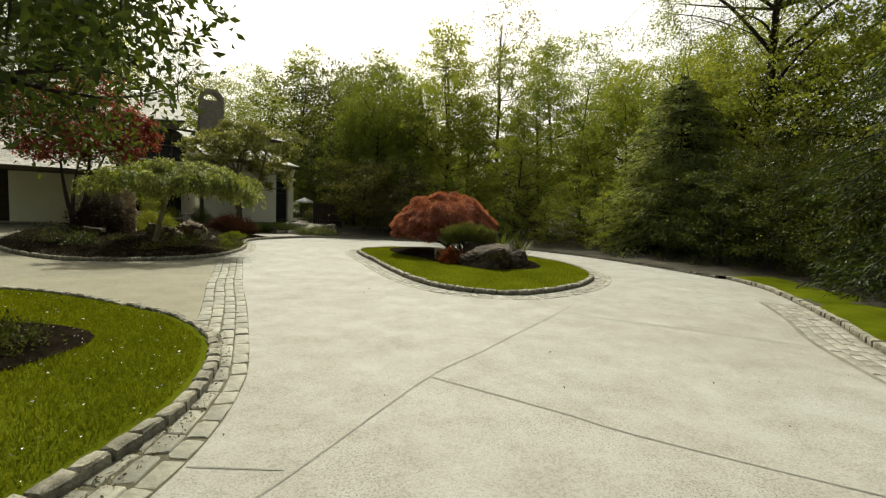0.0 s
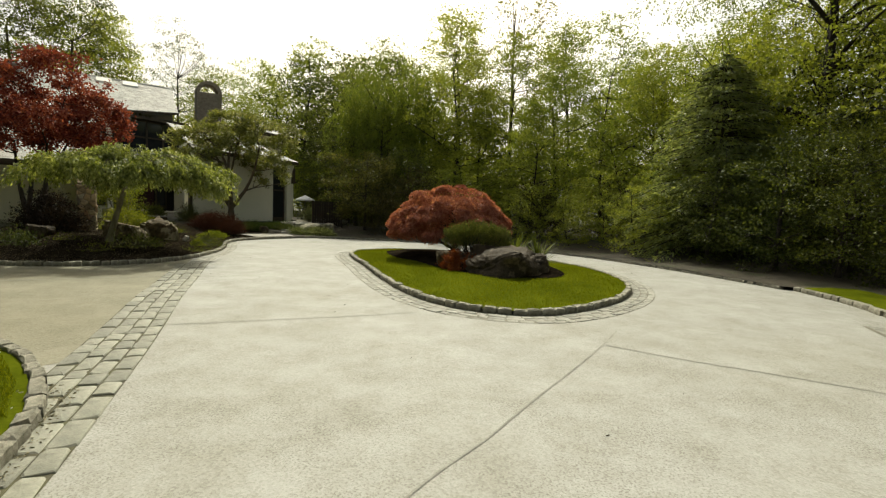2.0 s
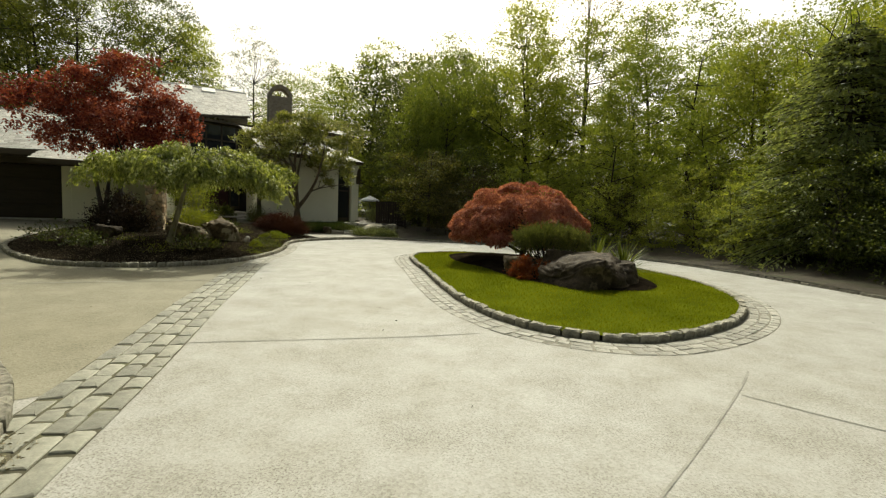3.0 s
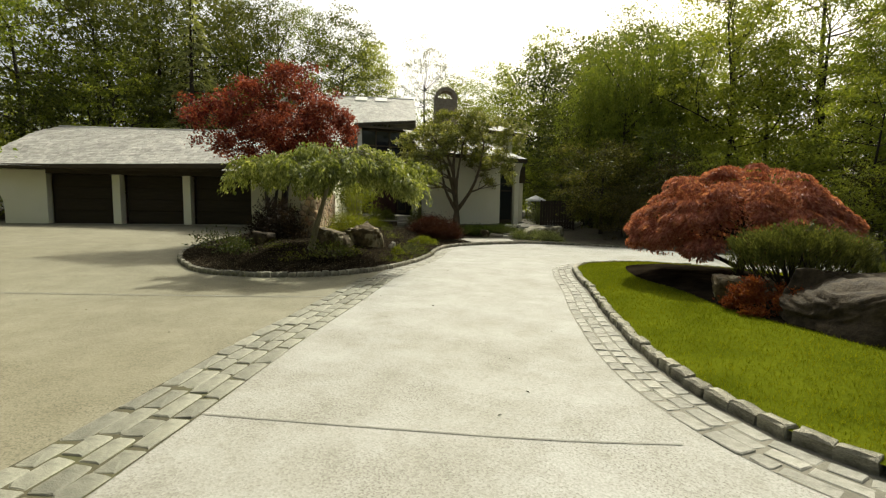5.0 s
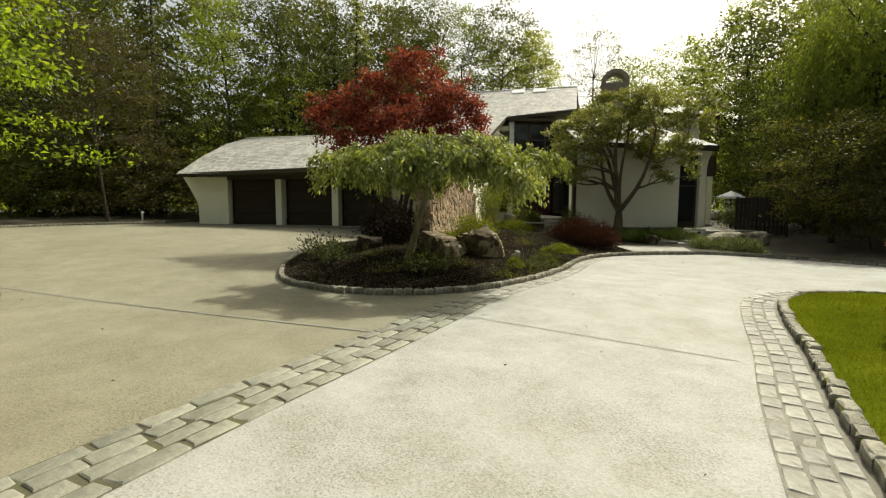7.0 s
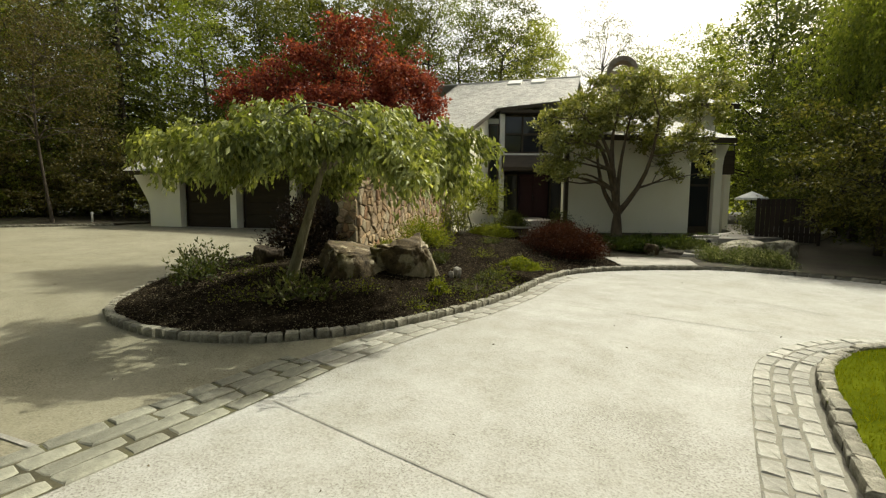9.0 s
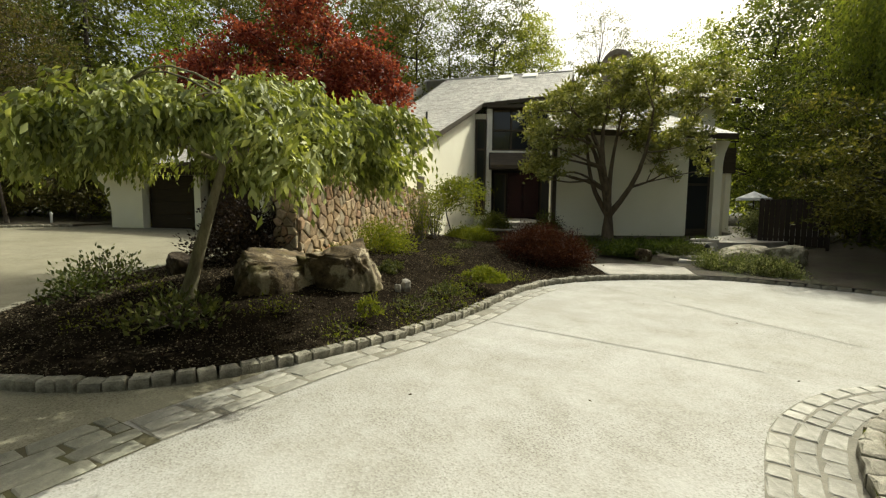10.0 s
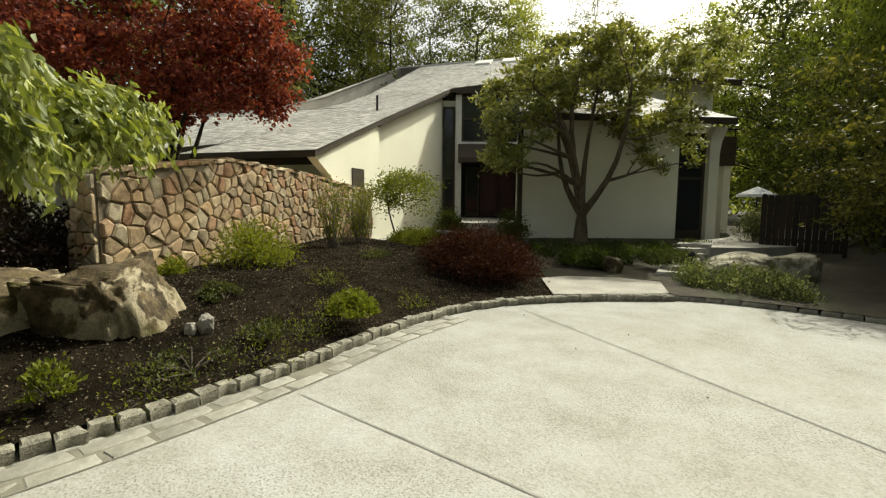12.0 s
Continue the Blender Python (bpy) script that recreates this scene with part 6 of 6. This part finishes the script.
def willow():
    """High crown with long hanging shoots."""
    rng = np.random.default_rng(31)
    top = thing("willow_tree", "tall willow with long soft hanging green shoots", "tree", (-7.6, 34.6, 0.3))
    cl = clumps_in(rng, 90, (0, 0, 8.0), (3.0, 3.0, 3.2), 0.45, 0.25)
    part("trunk", tubes_mesh("trunk", grow(31, cl, 7.5, 0.24, 22, twigs=False), M["bark_dark"], 6), top)
    k = np.repeat(np.arange(90), 9)
    a = np.arctan2(cl[k, 1], cl[k, 0]) + rng.normal(0, 0.7, len(k))
    out = np.stack([np.cos(a), np.sin(a), 0 * a], 1) * 0.35
    ln = rng.uniform(1.2, 4.2, len(k))
    p, w = strands(rng, cl[k] + rng.normal(0, 0.45, (len(k), 3)), out, ln, 46, 1.0, 0.10)
    keep = p[:, 2] > 0.8
    part("crown", leaves_mesh("crown", p[keep], w[keep], 0.2, LEAF["green"], rng, 0.34, 0.05, 0.25, True), top)


willow()
crown_tree("round_tree", "rounded olive-green tree with lighter tips beside the garden steps", (-7.0, 28.3, 0.25), 5.1, 4.3, "tips", 120, 130, 0.11, 0.25, 33, 0.09, "bark_dark", 0.03, limbs=16, hollow=0.35, lumps=0.3, flat=0.5)
far_woods()
conifer("spruce", "soft blue-green spruce at the drive's edge", (9.5, 21.7, 0.2), 8.3, 6.8, 3, tiers=30, per=13, dens=50, size=0.17, droop=0.2, taper=0.5)
conifer("hemlock", "dark drooping hemlock beside the drive", (11.2, 10.4, 0.2), 13.0, 6.4, 4, "shade", 32, 11, 0.12, 0.04, 0.55, 70)
conifer("spruce", "tall dark spruce behind the garage", (-33.5, 22.0, 0.4), 16.0, 6.5, 5, "needle", 28, 8, 0.36, 0.1, 0.35, 16)
crown_tree("oak_tree", "tall oak with a thick dark trunk and high spreading limbs", (12.4, 21.0, 0.2), 17.5, 11, "green", 230, 120, 0.11, 0.34, 206, 0.27, "bark_dark", 0.36, limbs=40, hollow=0.35, single=True, wide=0.7)


def lawn_tree():
    """Spreading tree on the front lawn, pruned back where it would hang over the parking court."""
    rng = np.random.default_rng(201)
    at = np.array([-4.4, 1.9, 0.15])
    top = thing("lawn_tree", "dark-leaved tree overhanging the front lawn", "tree", tuple(at))

    def free(p):
        x, y = p[:, 0] + at[0], p[:, 1] + at[1]
        return (y < 0.333 * (0.3 - x) + 4.25) & (y < 0.93 * (0.6 - x) + 1.1) & (x < -0.9)

    cl = clumps_in(rng, 520, (0, 0, 4.25), (4.3, 4.3, 2.75), 0.3, 0.25)
    cl = cl[free(cl)]
    part("trunk", tubes_mesh("trunk", grow(201, cl, 6.0, 0.16, 30, fork=0.25), M["bark_dark"], 6), top)
    p, w = leaf_cloud(rng, cl, 115, 0.32)
    keep = free(p)
    part("crown", leaves_mesh("crown", p[keep], w[keep], 0.085, LEAF["shade"], rng), top)


lawn_tree()
conifer("hemlock", "tall dark hemlock behind the parking court", (-37.5, 9.5, 0.6), 17.0, 8.0, 14, "dark", 26, 8, 0.34, 0.1, 0.4, 15)
crown_tree("maple_tree", "bright yellow-green maple beside the parking court", (-13.1, 3.0, 0.15), 10.5, 9.0, "maple", 170, 130, 0.13, 0.55, 202, 0.2, "bark_dark", 0.26, limbs=26, flat=0.22)
crown_tree("slender_tree", "slender young tree with sparse brownish leaves", (-31.0, 6.8, 0.6), 11.0, 6.5, "brown", 200, 60, 0.11, 0.5, 203, 0.075, "bark", 0.2, limbs=34, hollow=0.2, flat=0.4)


# ---- grass, mulch chips, fallen petals ----
mound("groundcover", "thin variegated groundcover near the kerb", (-8.75, 15.95, 0.18), (1.3, 0.8, 0.12), "cover", 420, 0.04, 150, up=0.8, loose=0.12)
mound("groundcover", "thin variegated groundcover near the kerb", (-9.3, 16.7, 0.22), (0.8, 0.5, 0.12), "cover", 450, 0.045, 151, up=0.8, loose=0.12)
mound("spreading_shrub", "leafy shrub at the bed's edge", (-10.9, 11.75, 0.33), (1.2, 0.7, 0.34), "cover", 480, 0.07, 152, up=0.8, stems=34)
for k, (x, y, w) in enumerate([(-8.9, 16.5, 1.1), (-8.5, 15.6, 0.9), (-9.5, 17.1, 0.9), (-8.25, 14.6, 0.7), (-10.3, 17.6, 0.7), (-10.4, 18.9, 0.8), (-11.3, 17.9, 0.7), (-9.1, 14.0, 0.9), (-9.4, 12.2, 0.9), (-10.4, 12.6, 0.8)]):
    z = float(surface_height(BED, BED_Z, [(x, y)])[0])
    mound("groundcover", "thin pale-flecked sprigs creeping over the mulch", (x, y, z - 0.01), (w, w * 0.7, 0.12), "yellow", 260, 0.034, 160 + k, up=0.7, group="sprigs in the mulch", stems=12, loose=0.2)
lawn_bed = curve([(-3.3, 3.1), (-3.6, 4.0), (-4.6, 4.3), (-5.7, 3.7), (-6.1, 2.6), (-5.6, 1.5), (-4.4, 1.2), (-3.5, 1.9)], 0.3, True)[:-1]
tagged(new("lawn_mulch", sheet("lawn_mulch", lawn_bed, lambda x, y, d: surface_height(LAWN, LAWN_Z, np.stack([x, y], 1)) + 0.015 + 0.08 * smoothstep(0, 0.6, d), M["mulch"], 0.3)), "round dark mulch bed under the lawn tree", "planting bed", kind="structure")
mound("groundcover", "white-flecked groundcover under the lawn tree", (-4.0, 3.2, 0.2), (1.0, 1.0, 0.2), "cover", 1200, 0.05, 153, up=0.8)


def blades(name, label, poly, height, n, seed, keep_out=None, size=0.038):
    p = random_in(poly, n, seed)
    if keep_out is not None:
        p = p[~inside(keep_out, p)]
    p = p[edge_distance(np.asarray(poly, float), p) > 0.075]
    rng = np.random.default_rng(seed)
    z = surface_height(poly, height, p) + size * 0.4
    way = np.tile([0.0, 0.0, 1.0], (len(p), 1))
    tagged(new(name, leaves_mesh(name, np.column_stack([p, z]), way, size, M["grass"], rng, 0.16, 0.03, 0.33)), label, "grass", kind="stuff")


NEAR_LAWN = np.array([(-8.5, 6.35), (-6.4, 6.27), (-5.0, 5.87), (-3.76, 5.4), (-2.95, 4.85), (-2.38, 4.3), (-1.98, 3.64), (-1.72, 3.05), (-1.58, 2.5), (-1.55, 1.98), (-1.6, 1.0), (-3.5, 0.8), (-7.5, 3.5)])
lawn_fn = lambda x, y, d: LAWN_Z(x, y, edge_distance(LAWN, np.stack([x, y], 1)))
blades("island_grass", "short bright mown grass", ISLAND, ISLAND_Z, 75000, 3, mulch_ring)
blades("lawn_grass", "short bright mown grass", NEAR_LAWN, lawn_fn, 60000, 4, lawn_bed, 0.05)


def scatter(name, label, poly, height, n, size, mat, seed, category, lift=0.01):
    p = random_in(poly, n, seed)
    rng = np.random.default_rng(seed)
    z = surface_height(poly, height, p) + lift
    way = rng.normal(0, 1, (n, 3)) * [1, 1, 0.15]
    tagged(new(name, leaves_mesh(name, np.column_stack([p, z]), way, size, mat, rng, 0.5, 0.12, 0.2)), label, category, kind="stuff")


scatter("mulch_chips", "loose dark bark chips", BED, BED_Z, 48000, 0.03, M["chips"], 5, "mulch")
scatter("litter_specks", "pale leaf scraps on the mulch", BED, BED_Z, 12000, 0.019, M["canvas_tan"], 8, "leaves", 0.012)
scatter("fallen_petals", "pale yellowish petals on the grass", NEAR_LAWN, lawn_fn, 320, 0.03, M["white"], 6, "petals", 0.05)
LITTER = np.array([(-1.52, 0.2), (-1.48, 1.5), (-1.5, 2.5), (-1.66, 3.1), (-1.92, 3.7), (-2.3, 4.35), (-2.86, 4.95), (-2.55, 4.95), (-2.05, 4.2), (-1.68, 3.5), (-1.42, 2.9), (-1.26, 2.2), (-1.2, 1.2), (-1.2, 0.2)])
scatter("kerb_litter", "brown leaf litter swept against the lawn kerb", LITTER, lambda x, y, d: gz(x, y), 900, 0.026, M["canvas_tan"], 12, "leaves", 0.02)
scatter("fallen_leaves", "dry brown leaf scraps on the concrete", DRIVE[2:10], lambda x, y, d: gz(x, y), 260, 0.035, M["chips"], 7, "leaves", 0.006)

# ---- kerbs and set stones ----
kerb("island_kerb", "low kerb of grey granite blocks round the island", ring, 1)
kerb("bed_kerb", "low kerb of grey granite blocks round the planting bed", BED_EDGE, -1, 0.175)
kerb("path_kerb", "flush kerb stones across the garden path", curve([(-9.95, 21.3), (-9.52, 22.3), (-9.0, 23.2)], 0.2), -1)
kerb("far_kerb", "low kerb of grey granite blocks along the woodland edge", FAR_EDGE, 1, sink=0.035)
kerb("right_kerb", "low kerb of grey granite blocks beside the grass verge", RIGHT_EDGE, 1)
kerb("lawn_kerb", "low kerb of grey granite blocks round the front lawn", LAWN_EDGE, 1)
kerb("west_kerb", "low kerb of grey granite blocks at the parking court", WEST_EDGE, 1)
cobbles("cobble_band", "band of flat grey granite cobbles across the drive", BAND[:11], [0.09, 0.265, 0.44, 0.615])
cobbles("cobble_border", "cobbles beside the planting bed kerb", BAND[10:], [0.09, 0.265, 0.42], seed=4, stones=COBBLE_PALE, lift=0.0)
cobbles("island_cobbles", "flat cobbles set round the island kerb", ring, [-0.125, -0.275, -0.425], length=0.27, seed=5, wide=0.86, stones=COBBLE_PALE, lift=0.0)
cobbles("right_cobbles", "flat cobbles set beside the verge kerb", NEAR_RIGHT, [-0.12, -0.295, -0.47, -0.645], length=0.32, seed=6, stones=COBBLE_PALE, lift=0.0)
